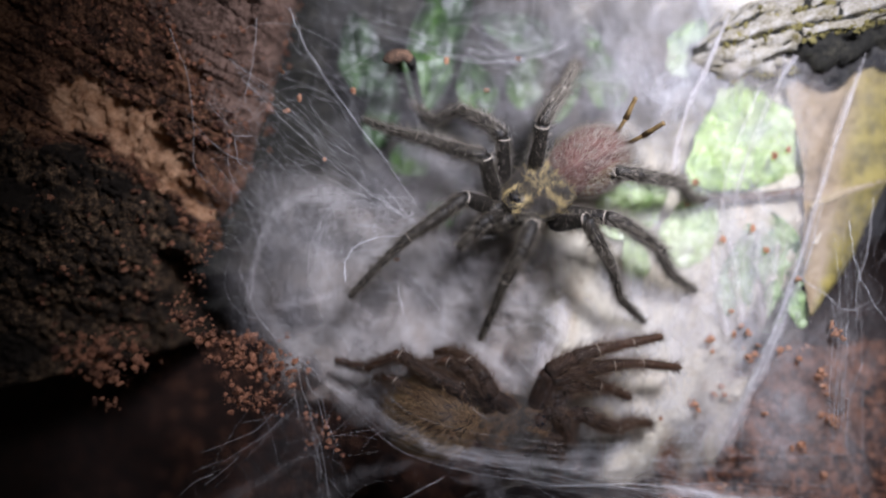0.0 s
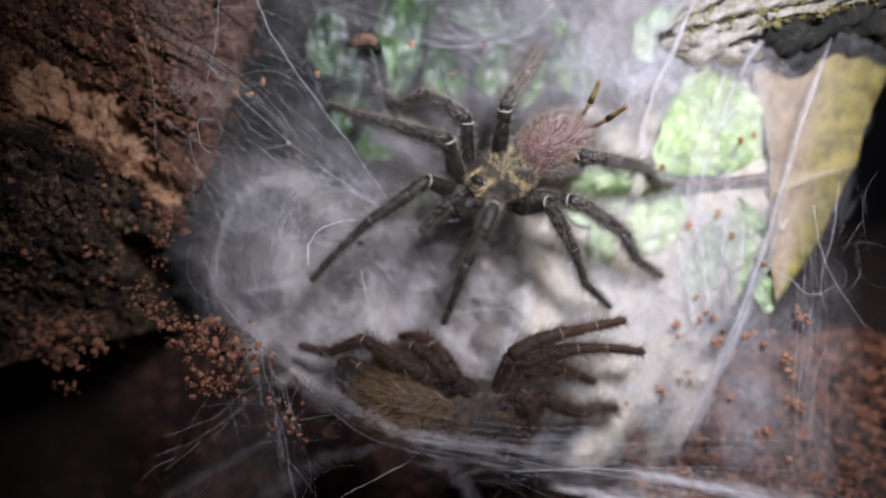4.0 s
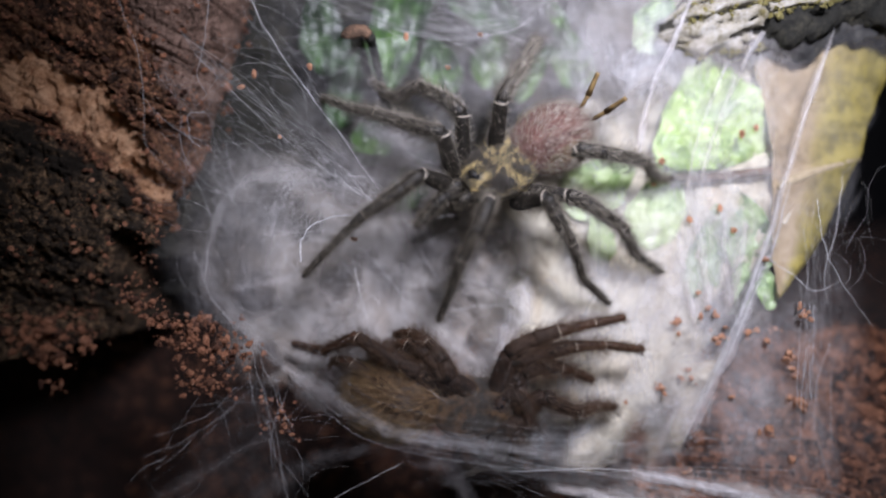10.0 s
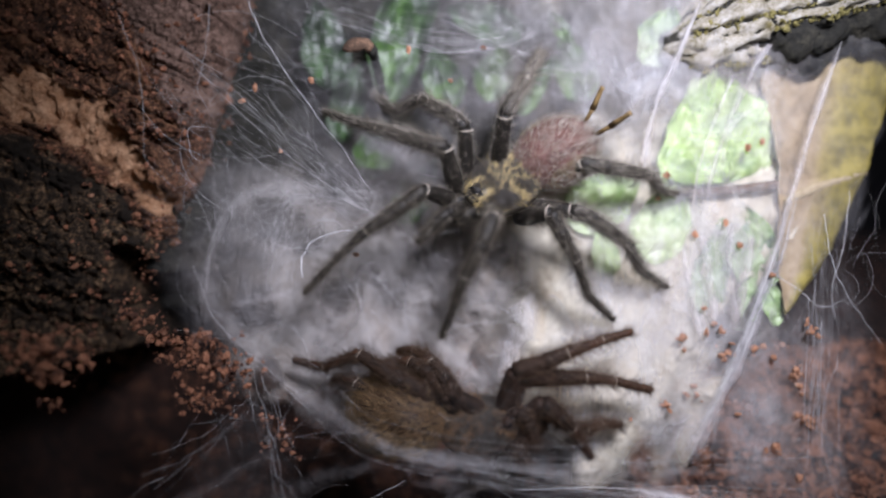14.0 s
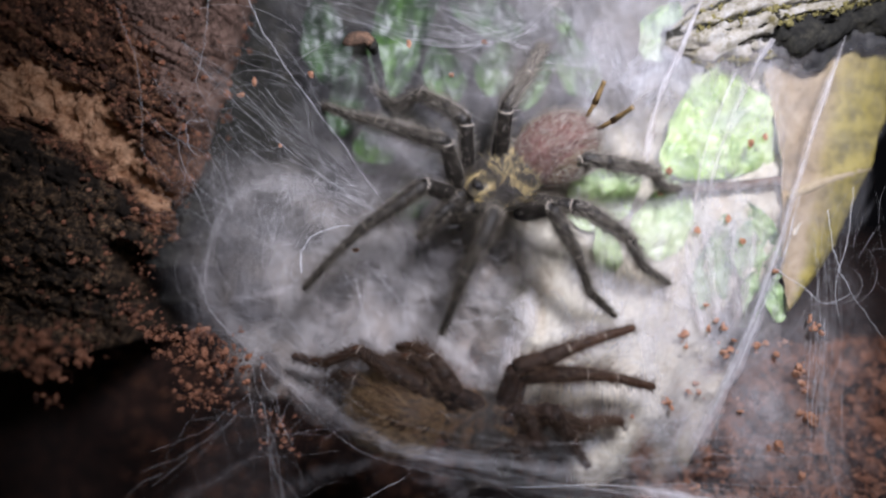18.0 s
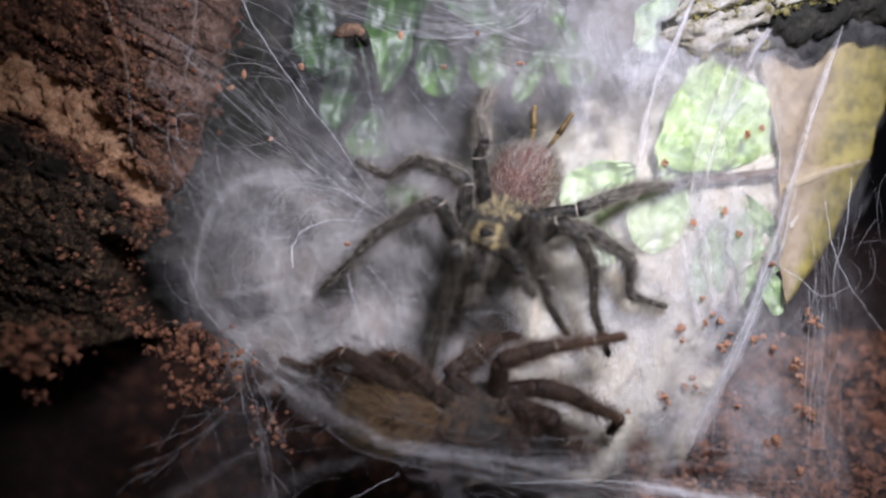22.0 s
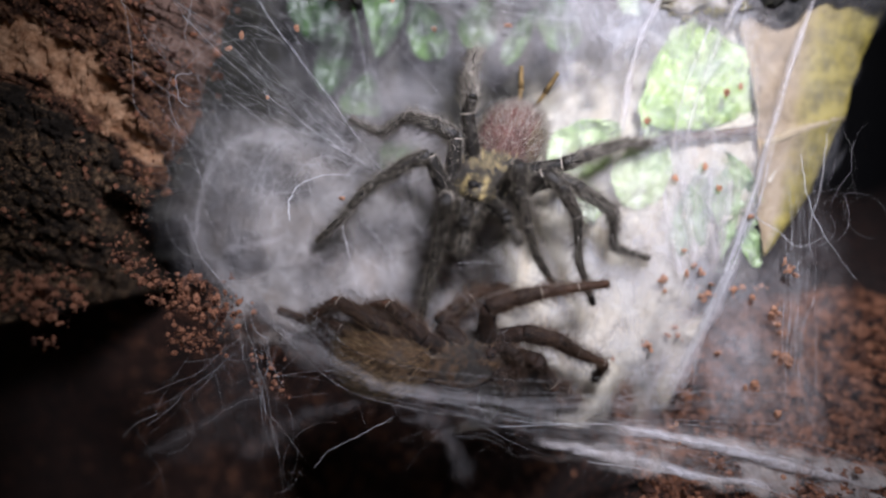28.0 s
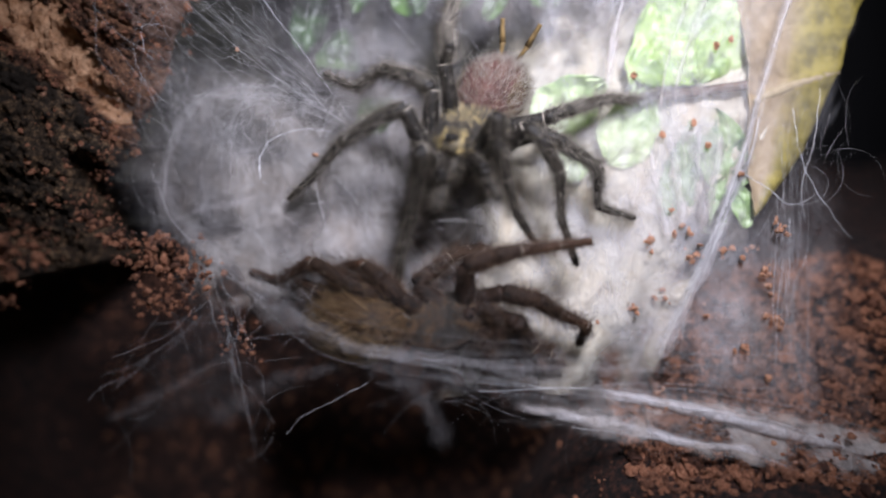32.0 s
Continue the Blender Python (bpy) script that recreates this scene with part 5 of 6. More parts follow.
# ---- spiders ----
SEGMENTS = ("leg", "patella", "tibia", "metatarsus", "tarsus")


def limb(k, length, r0, r1, r2, dense, slot_hair, hair_len, ring, fuzz=0.0):
    """One limb segment along +y: swollen in the middle, a pale ring at its far end, and setae all round."""
    ys = (-0.05, 0.02, 0.2, 0.45, 0.7, 0.9, 0.98, 1.03)
    rs = (r0 * 0.8, r0 * 0.98, r1, (r1 + r2) / 2 * 1.04, r2, r2 * 0.97, r2 * 0.9, r2 * 0.6)
    k.tube([(0, y * length, 0) for y in ys], rs, 12)
    if ring:
        k.tube([(0, length - 0.24, 0), (0, length - 0.14, 0), (0, length - 0.03, 0)], [r2 * 0.97, r2 * 1.0, r2 * 0.9], 12, 2, False)
    for _ in range(int(dense * length)):
        y, a = random.random(), random.uniform(0, 2 * math.pi)
        r = np.interp(y, ys, rs) * 0.96
        n = Vector((math.cos(a), 0, math.sin(a)))
        way = n * random.uniform(0.3, 1.2) + Vector((random.gauss(0, 0.25), random.uniform(0.3, 1.1), random.gauss(0, 0.25)))
        k.hair(n * r + Vector((0, y * length, 0)), way, hair_len * random.choice((0.35, 0.5, 0.8, 1.2, 1.7)), 0.034, slot_hair)
    for _ in range(int(fuzz * 30 * length)):
        y, a = random.random(), random.uniform(0, 2 * math.pi)
        n = Vector((math.cos(a), 0, math.sin(a)))
        way = n * random.uniform(0.5, 1.2) + Vector((random.gauss(0, 0.25), random.uniform(0.3, 0.9), random.gauss(0, 0.25)))
        k.hair(n * (np.interp(y, ys, rs) * 0.96) + Vector((0, y * length, 0)), way, random.choice((0.6, 0.9, 1.3, 1.8, 2.6)) * min(1.0, 0.6 + 0.3 * fuzz), 0.034, 3)


def aim(d):
    """A turn that brings +y onto d."""
    return Vector((0, 1, 0)).rotation_difference(d)


def chain(base, pts, lengths):
    """Joints of fixed lengths laid along the way from base through pts."""
    way = [Vector(base)] + [Vector(p) for p in pts]
    run = [0.0]
    for p, q in zip(way, way[1:]):
        run.append(run[-1] + (q - p).length)
    total, done, out = sum(lengths), 0.0, [Vector(base)]
    for l in lengths:
        done += l
        d = run[-1] * done / total
        i = max(k for k in range(len(run) - 1) if run[k] <= d + 1e-6)
        aim_at = lerp(way[i], way[i + 1], min(1.0, (d - run[i]) / max(1e-6, run[i + 1] - run[i])))
        out.append(out[-1] + (aim_at - out[-1]).normalized() * l)
    return out


def between(rows, t):
    """Value of keyed rows (t, list of points) at t, easing."""
    if t <= rows[0][0]:
        return [Vector(p) for p in rows[0][1]]
    for (t0, a), (t1, b) in zip(rows, rows[1:]):
        if t <= t1:
            e = smooth01((t - t0) / (t1 - t0))
            return [lerp(p, q, e) for p, q in zip(a, b)]
    return [Vector(p) for p in rows[-1][1]]


def body_pose(head, tail, back):
    """The body's matrix (mm) from the front of the head, the rear of the carapace and the dorsal direction."""
    h, t = Vector(head), Vector(tail)
    y = (h - t).normalized()
    z = Vector(back)
    z = (z - y * z.dot(y)).normalized()
    m = Matrix((y.cross(z), y, z)).transposed().to_4x4()
    m.translation = (h + t) / 2
    return m


MOVES = []


def spider(label, body_rows, times, legs, palps, look_of, size, abdomen_off, abdomen_r):
    """A tarantula whose body and limbs are keyed. body_rows: (t, (head, tail, back)); legs: rows (t, six joints)."""
    root = tagged(new("tarantula"), label, "spider", "tarantulas")
    mats = look_of

    def root_at(t):
        return body_pose(*between(body_rows, t))

    m0 = root_at(0)
    root.matrix_world = DEN @ Matrix.LocRotScale(m0.translation * 0.001, m0.to_quaternion(), None)
    # carapace
    k = Kit()
    w, l, h = size

    def dome(u):
        a = math.atan2(u.x, u.y)
        return 1 - 0.07 * abs(math.cos(a * 5)) * (1 if u.z > 0 else 0) - 0.16 * max(0, u.y) * abs(u.x)

    k.ball((0, 0, 0), (w / 2, l / 2, h / 2), 28, 18, 0, dome)
    k.ball((0, l * 0.28, h * 0.22), (w * 0.24, l * 0.22, h * 0.33), 16, 10, 0)
    for _ in range(8000):
        a, rr = random.uniform(0, 2 * math.pi), math.sqrt(random.random()) * 0.98
        x, y = math.cos(a) * rr, math.sin(a) * rr
        n = Vector((x, y, math.sqrt(max(0.02, 1 - x * x - y * y))))
        p = Vector((x * w / 2, y * l / 2, n.z * h / 2)) * 0.97
        wob = noise.noise(Vector((x * 3, y * 3, 5)))
        dark = (abs(math.cos(math.atan2(x, y) * 4.5 + 1.2 * wob)) > 0.66 and rr < 0.92) or (y > 0.2 and abs(abs(x) - 0.3) > 0.07 and rr < 0.93) or random.random() < 0.38
        k.hair(p, n * random.uniform(0.3, 0.9) + Vector((-x, -y * 0.8, 0)) * 0.8 + Vector((random.gauss(0, 0.3), random.gauss(0, 0.3), 0.05)), random.uniform(0.6, 2.3) * (1.6 if rr > 0.9 else 1), 0.04, (3 if rr > 0.94 else 1) if not dark else 2)
    for _ in range(1100):
        u = Vector((random.gauss(0, 1), random.gauss(0, 1), abs(random.gauss(0, 1)))).normalized()
        k.hair(Vector((u.x * w * 0.235, l * 0.28 + u.y * l * 0.215, h * 0.22 + u.z * h * 0.325)), u * 0.6 + Vector((random.gauss(0, 0.3), -0.7, 0.2)), random.uniform(0.5, 1.2), 0.045, 1 if 0.45 < abs(u.x) < 0.72 else random.choice((2, 2, 2, 1)))
    car = part("carapace", k.mesh("carapace", [mats["shell"], mats["shell_hair"], SETA_DARK, mats["hair"]]), root, None, mats["shell_label"])
    k = Kit()
    k.ball((0, l * 0.36, h * 0.5), (w * 0.1, l * 0.07, h * 0.12), 14, 8)
    part("eye_mound", k.mesh("eye_mound", [mats["leg"]]), car)
    for sx, sy, r in ((-0.055, 0.395, 0.34), (0.055, 0.395, 0.34), (-0.09, 0.345, 0.26), (0.09, 0.345, 0.26)):
        k = Kit()
        k.ball((sx * w, sy * l, h * 0.565), (r, r, r), 10, 8)
        part("eye", k.mesh("eye", [EYE_GLOSS]), car, None, "glossy black eye")
    # chelicerae, with fangs
    for s in (-1, 1):
        k = Kit()
        k.ball((s * w * 0.13, l * 0.56, -h * 0.12), (w * 0.125, l * 0.2, h * 0.36), 14, 10)
        for _ in range(420):
            u = Vector((random.gauss(0, 1), random.gauss(0.5, 1), random.gauss(0.2, 1))).normalized()
            k.hair(Vector((s * w * 0.13 + u.x * w * 0.125, l * 0.56 + u.y * l * 0.2, -h * 0.12 + u.z * h * 0.36)), u * 0.6 + Vector((0, 0.8, -0.9)), random.uniform(0.8, 2.4), 0.045, 1)
        che = part("chelicera", k.mesh("chelicera", [mats["leg"], mats["hair"]]), root)
        k = Kit()
        k.tube(spline([(s * w * 0.13, l * 0.68, -h * 0.3), (s * w * 0.13, l * 0.72, -h * 0.6), (s * w * 0.11, l * 0.64, -h * 0.8)], 4), [0.45 - 0.04 * i for i in range(9)], 8)
        part("fang", k.mesh("fang", [EYE_GLOSS]), che, None, "shiny black fang")
    # abdomen
    k = Kit()
    ar = abdomen_r
    k.ball((0, 0, 0), ar, 30, 20, 0, lambda u: 1 + 0.05 * noise.noise(u * 2.2) + 0.06 * u.y * -1)
    for _ in range(mats["fur"]):
        u = Vector((random.gauss(0, 1), random.gauss(0, 1), random.gauss(0.35, 1))).normalized()
        p = Vector((u.x * ar[0], u.y * ar[1], u.z * ar[2])) * 0.98
        k.hair(p, u * random.uniform(0.25, 0.9) + Vector((random.gauss(0, 0.3), -0.8, random.gauss(0, 0.25))), random.choice((0.6, 0.9, 1.3, 1.8, 2.8)) * mats["fur_len"], 0.032, random.choice((1, 1, 1, 2)) if abs(u.x) < 0.72 and random.random() < 0.9 else random.choice((2, 3, 3)))
    for _ in range(mats["fur"] // 6):
        u = Vector((random.gauss(0, 1), random.gauss(-0.9, 0.9), random.gauss(0.3, 0.8))).normalized()
        k.hair(Vector((u.x * ar[0], u.y * ar[1], u.z * ar[2])) * 0.98, u * 1.1 + Vector((random.gauss(0, 0.25), -0.45, random.gauss(0, 0.25))), random.uniform(1.6, 3.8) * mats["fur_len"], 0.042, 2)
    ab = part("abdomen", k.mesh("abdomen", [mats["belly"], mats["belly_hair"], mats["belly_fringe"], mats["belly_side"]]), root, Matrix.Translation(Vector(abdomen_off) * 0.001), mats["belly_label"])
    for s in (-1, 1) if mats["spinnerets"] else ():
        k = Kit()
        base, mid, tip = Vector((s * 1.6 - 0.6, -ar[1] * 0.86, 2.9)), Vector((s * 2.6 - 1.2, -ar[1] - 1.0, 5.6)), Vector((s * 3.9 - 1.7, -ar[1] - 3.2, 9.4))
        k.tube([base, lerp(base, mid, 0.8), mid], [0.42, 0.4, 0.62], 8)
        sp = part("spinneret", k.mesh("spinneret", [SPINNER]), ab, None, "banded amber spinneret")
        k.tube([mid, lerp(mid, tip, 0.5), lerp(mid, tip, 0.93), tip], [0.66, 0.48, 0.42, 0.5], 8)
        sp.data = k.mesh("spinneret", [SPINNER])
    # legs and palps
    inv0 = m0.inverted()
    for number, (kind, rows) in enumerate([("leg", r) for r in legs] + [("palp", r) for r in palps]):
        lengths = [sum((Vector(r[1][i + 1]) - Vector(r[1][i])).length * f for r, f in ((rows[0], 0.85), (rows[-1], 0.15))) for i in range(len(rows[0][1]) - 1)]
        j0 = chain(rows[0][1][0], rows[0][1][1:], lengths)
        base_in_root = inv0 @ j0[0]
        big = mats["girth"] * (1.0 if kind == "leg" else 0.8)
        radii = ((1.75, 2.0, 1.7), (1.7, 1.75, 1.6), (1.6, 1.55, 1.3), (1.25, 1.05, 0.85), (0.85, 0.82, 0.7))
        obs = []
        for i, ln in enumerate(lengths):
            k = Kit()
            r0, r1, r2 = [v * big for v in radii[i]]
            if kind == "palp" and i == len(lengths) - 1:
                r0, r1, r2 = r0 * 1.2, r1 * 1.45, r2 * 1.35
            hind = kind == "leg" and rows is legs[3] and i >= 1
            if hind:
                r0, r1, r2 = r0 * 0.8, r1 * 0.85, r2 * 0.9
            limb(k, ln, r0, r1, r2, (40 if hind else 30 if i else 16) * mats["pile"], 1, 2.3 if hind else 2.3 if i in (1, 2, 3) else 1.3, i in mats["rings"] and kind == "leg", mats["fuzz"][number] * (0.25, 0.7, 1.1, 1.2, 0.7)[i])
            name = (kind if i == 0 else SEGMENTS[i])
            obs.append(part(name, k.mesh(name, [mats["leg"] if i == 0 else mats["leg_far"] if i < 3 else mats["foot"], mats["hair"], RING, SETA_PALE]), obs[0] if i else root))
        first = []
        for a, b in zip(j0, j0[1:]):
            first.append((m0.to_quaternion().inverted() @ (b - a).normalized()))
        keyed = [[] for _ in obs]
        for t in times:
            m = root_at(t)
            base = m @ base_in_root
            joints = chain(base, between(rows, t)[1:], lengths)
            inv = m.inverted()
            js = [inv @ j for j in joints]
            mats_t = []
            for i in range(len(obs)):
                d = (js[i + 1] - js[i]).normalized()
                q = first[i].rotation_difference(d) @ aim(first[i])
                mats_t.append(Matrix.LocRotScale(js[i] * 0.001, q, None))
            for i in range(len(obs)):
                keyed[i].append((t, mats_t[0] if i == 0 else mats_t[0].inverted() @ mats_t[i]))
        for ob, rws in zip(obs, keyed):
            MOVES.append((ob, rws))
    rws = []
    for t in times:
        m = root_at(t)
        rws.append((t, DEN @ Matrix.LocRotScale(m.translation * 0.001, m.to_quaternion(), None)))
    MOVES.append((root, rws))
    return root


def step_times(*spans):
    ts = {0.0, 32.0}
    for a, b in spans:
        n = round((b - a) / 0.1)
        ts |= {round(a + 0.1 * i, 2) for i in range(n + 1)}
    return sorted(ts)


DARK_LOOK = dict(shell=CARAPACE, shell_hair=SETA_GOLD, shell_label="golden carapace with dark radial lines", hair=SETA_GREY, leg=LEG_DARK, leg_far=LEG_GREY,
                 belly=ABDOMEN, belly_hair=SETA_RED, belly_fringe=SETA_PALE, belly_side=SETA_OLIVE, foot=LEG_GREY, fuzz=(0.3, 1.1, 1.4, 1.5, 0.3, 0.7, 1.7, 1.5, 0.4, 0.4), belly_label="hairy pinkish-brown abdomen", spinnerets=True, girth=0.85, rings=(0, 2), pile=1.6, fur=9000, fur_len=0.85)
BROWN_LOOK = dict(shell=BROWN_BODY, shell_hair=SETA_BRONZE, shell_label="dark brown carapace", hair=SETA_BROWN, leg=BROWN_LEG, leg_far=BROWN_LEG,
                  belly=BROWN_BODY, belly_hair=SETA_BRONZE, belly_fringe=SETA_TAN, belly_side=SETA_TAN, foot=BROWN_FOOT, fuzz=(0.1,) * 10, belly_label="golden-brown hairy abdomen", spinnerets=False, girth=0.98, rings=(2, 3), pile=2.6, fur=9000, fur_len=1.1)

UPPER_BODY = [(19.5, ((12.3, 124.5, 7.2), (24.6, 128.0, 14.2), (-0.05, -0.85, 0.5))),
              (20.0, ((14.3, 122.5, 4.7), (21.3, 127.5, 12.5), (-0.1, -0.8, 0.55))),
              (20.35, ((20.1, 121.5, 1.3), (23.9, 128.5, 9.5), (-0.1, -0.75, 0.6))),
              (20.9, ((17.4, 124.0, -1.2), (20.5, 128.2, 3.6), (-0.1, -0.76, 0.64)))]
L1 = [(19.9, ((9.5, 126.0, 8.1), (4.7, 120.5, 9.9), (1.4, 119.5, 7.5), (-6.0, 119.0, 2.5), (-12.3, 119.0, -3.5), (-17.0, 119.1, -8.6))),
      (20.1, ((15.2, 124.0, 7.8), (11.4, 116.0, 6.3), (12.7, 114.0, 9.9), (15.5, 113.0, 15.5), (16.1, 114.0, 21.4), (15.5, 116.0, 25.7))),
      (20.3, ((15.2, 124.0, 5.0), (12.2, 115.0, 3.6), (9.9, 116.0, -1.2), (5.9, 118.0, -9.1), (2.3, 121.0, -15.4), (-0.9, 124.0, -20.5))),
      (20.9, ((14.2, 128.0, 0.6), (11.4, 116.0, -3.1), (10.4, 117.5, -6.7), (9.1, 120.5, -12.8), (7.4, 122.5, -18.9), (6.1, 124.5, -24.9)))]
L2 = [(19.5, ((10.0, 127.0, 10.3), (8.0, 121.5, 17.3), (4.0, 121.5, 18.3), (-4.6, 124.0, 21.4), (-10.9, 128.0, 23.6), (-15.8, 131.0, 26.1))),
      (19.9, ((10.1, 127.0, 9.9), (4.4, 121.0, 12.9), (0.9, 121.0, 12.4), (-8.4, 122.0, 10.0), (-16.3, 123.0, 7.5), (-24.6, 125.0, 6.4))),
      (20.08, ((14.3, 127.0, 9.7), (9.0, 121.0, 9.1), (1.4, 121.0, 9.1), (-6.4, 122.0, 8.2), (-13.7, 123.0, 7.3), (-24.6, 125.0, 6.5))),
      (20.2, ((15.3, 126.0, 6.1), (12.4, 118.0, 9.1), (11.3, 117.0, 13.4), (7.9, 118.0, 16.5), (3.9, 121.0, 19.5), (0.6, 124.0, 21.1))),
      (20.38, ((14.2, 126.0, 5.9), (9.4, 119.0, 5.5), (4.9, 119.0, 4.5), (-2.2, 120.0, 0.0), (-8.5, 122.0, -7.1), (-14.1, 125.0, -11.0))),
      (20.9, ((12.6, 129.0, 0.2), (8.5, 121.0, 4.9), (4.6, 121.0, 4.3), (-4.6, 123.0, -1.0), (-9.1, 124.5, -6.2), (-13.3, 125.5, -9.8)))]
L3 = [(19.5, ((11.7, 128.0, 12.5), (11.5, 123.5, 21.3), (8.4, 124.0, 24.2), (3.1, 127.0, 27.5), (-1.8, 131.0, 25.8), (-6.8, 134.0, 30.5))),
      (19.8, ((11.7, 128.0, 12.6), (10.0, 123.5, 20.9), (7.4, 124.0, 22.8), (3.1, 127.0, 25.3), (-0.4, 131.0, 25.1), (-3.4, 134.0, 26.8))),
      (20.05, ((14.9, 128.0, 10.8), (12.9, 124.0, 15.6), (11.3, 125.0, 17.9), (11.7, 128.0, 21.1), (13.5, 132.0, 23.5), (15.3, 136.0, 25.4))),
      (20.3, ((16.5, 128.0, 8.4), (13.6, 123.0, 14.2), (11.5, 124.0, 16.2), (10.0, 128.0, 18.6), (11.2, 132.0, 20.9), (11.9, 136.0, 22.8))),
      (20.52, ((15.3, 127.0, 7.6), (11.4, 121.0, 12.8), (8.9, 121.0, 14.5), (1.1, 124.0, 14.7), (-2.8, 127.0, 11.4), (-8.4, 131.0, 12.3))),
      (20.9, ((14.3, 130.0, 3.6), (13.1, 123.0, 10.1), (9.9, 123.0, 10.9), (3.4, 126.0, 13.7), (-1.5, 128.5, 10.5), (-7.5, 130.5, 13.8)))]
L4 = [(19.5, ((17.6, 128.0, 13.1), (18.5, 121.0, 23.1), (19.8, 121.0, 25.9), (23.1, 123.0, 30.5), (25.4, 126.5, 35.4), (26.5, 129.0, 37.1))),
      (20.1, ((20.8, 128.0, 11.4), (18.4, 119.0, 17.4), (19.4, 119.0, 21.4), (22.4, 122.5, 27.3), (24.2, 125.5, 32.2), (25.2, 128.0, 36.2))),
      (20.9, ((17.4, 131.0, 3.1), (15.3, 124.0, 13.0), (15.4, 123.0, 14.9), (15.8, 123.5, 19.2), (16.3, 125.0, 22.9), (16.8, 127.0, 25.9)))]
R1 = [(19.5, ((17.1, 125.0, 5.9), (15.8, 115.0, 4.2), (14.1, 114.0, -0.1), (11.0, 116.0, -5.9), (9.4, 119.0, -11.0), (6.9, 123.0, -17.7))),
      (19.75, ((17.3, 124.0, 6.3), (18.9, 114.0, 14.7), (17.3, 112.0, 10.2), (14.5, 112.0, 4.5), (12.7, 114.0, -1.1), (11.0, 117.0, -6.9))),
      (20.05, ((20.3, 123.0, 5.7), (19.4, 114.0, 6.1), (19.8, 113.0, 2.3), (20.2, 115.0, -2.0), (20.2, 117.0, -5.4), (20.5, 120.0, -8.0))),
      (20.5, ((24.5, 124.0, 6.3), (25.5, 114.0, 9.0), (24.9, 113.0, 3.7), (24.2, 115.0, -2.0), (24.6, 118.0, -6.9), (25.6, 121.0, -11.1))),
      (20.9, ((20.8, 128.0, -0.0), (22.7, 119.0, 1.8), (24.1, 118.0, -2.1), (26.2, 120.0, -8.6), (27.4, 121.5, -12.8), (29.5, 123.5, -16.0)))]
R2 = [(19.5, ((21.6, 126.0, 4.9), (26.2, 120.0, 5.8), (28.0, 120.0, 2.8), (31.6, 122.0, -2.5), (34.8, 127.0, -9.6), (41.0, 132.0, -14.8))),
      (20.0, ((23.3, 126.0, 6.4), (25.7, 118.0, 3.9), (27.7, 118.0, 0.5), (31.2, 121.0, -6.6), (34.1, 125.0, -13.0), (36.1, 129.0, -17.8))),
      (20.9, ((23.8, 130.0, 0.7), (30.0, 121.0, 2.0), (32.1, 121.0, -0.8), (36.2, 123.0, -6.7), (36.3, 125.5, -13.9), (38.9, 127.5, -21.1)))]
R3 = [(19.5, ((23.4, 127.0, 7.1), (30.6, 123.0, 6.1), (34.2, 123.0, 5.2), (42.3, 126.0, 0.2), (46.1, 131.0, -5.0), (52.5, 134.0, -8.7))),
      (20.1, ((25.0, 127.0, 8.1), (30.2, 121.0, 6.6), (34.3, 121.0, 5.6), (40.4, 125.0, -0.5), (43.9, 130.0, -8.1), (49.8, 133.0, -14.0))),
      (20.9, ((24.5, 131.0, 2.5), (33.2, 124.0, 1.3), (36.4, 124.0, -1.1), (42.9, 127.0, -4.4), (44.0, 129.5, -9.6), (49.7, 131.5, -13.7)))]
R4 = [(19.5, ((23.5, 128.0, 10.4), (33.1, 124.0, 14.9), (37.2, 124.0, 14.3), (46.6, 128.0, 13.4), (51.3, 133.0, 10.4), (58.2, 136.8, 10.5))),
      (20.9, ((23.5, 132.0, 3.2), (32.6, 126.0, 3.5), (37.7, 127.0, 5.7), (48.8, 133.0, 9.7), (53.9, 135.5, 9.4), (61.7, 137.5, 11.8)))]
PALP_L = [(19.5, ((10.8, 123.0, 6.3), (8.4, 119.0, 5.5), (6.9, 118.5, 4.4), (5.4, 119.0, 2.5), (3.1, 120.0, 0.5))),
          (20.0, ((15.1, 122.0, 5.0), (12.9, 117.0, 3.1), (11.1, 116.0, 0.8), (9.0, 116.0, -2.1), (6.5, 117.0, -4.4))),
          (20.35, ((17.0, 121.0, 3.8), (14.7, 116.0, 0.7), (14.2, 116.0, -3.2), (13.3, 118.0, -8.2), (12.1, 120.0, -12.5))),
          (20.9, ((16.5, 125.0, -1.3), (15.1, 119.0, -3.4), (14.8, 118.0, -5.5), (14.5, 117.5, -8.8), (13.7, 117.0, -11.8)))]
PALP_R = [(19.5, ((15.1, 123.0, 5.7), (15.8, 118.0, 4.4), (15.6, 117.5, 2.9), (15.3, 118.0, 1.4), (15.0, 120.0, -0.5))),
          (20.9, ((19.4, 125.0, -0.8), (20.4, 119.0, -3.0), (21.1, 118.0, -5.1), (22.3, 118.0, -8.1), (24.1, 118.0, -10.9)))]
spider("dark grey hairy tarantula with golden carapace and pink-brown abdomen", UPPER_BODY, step_times((19.4, 21.1)),
       [L1, L2, L3, L4, R1, R2, R3, R4], [PALP_L, PALP_R], DARK_LOOK, (13.0, 15.5, 7.0), (0, -12.2, 1.0), (6.9, 8.6, 6.1))

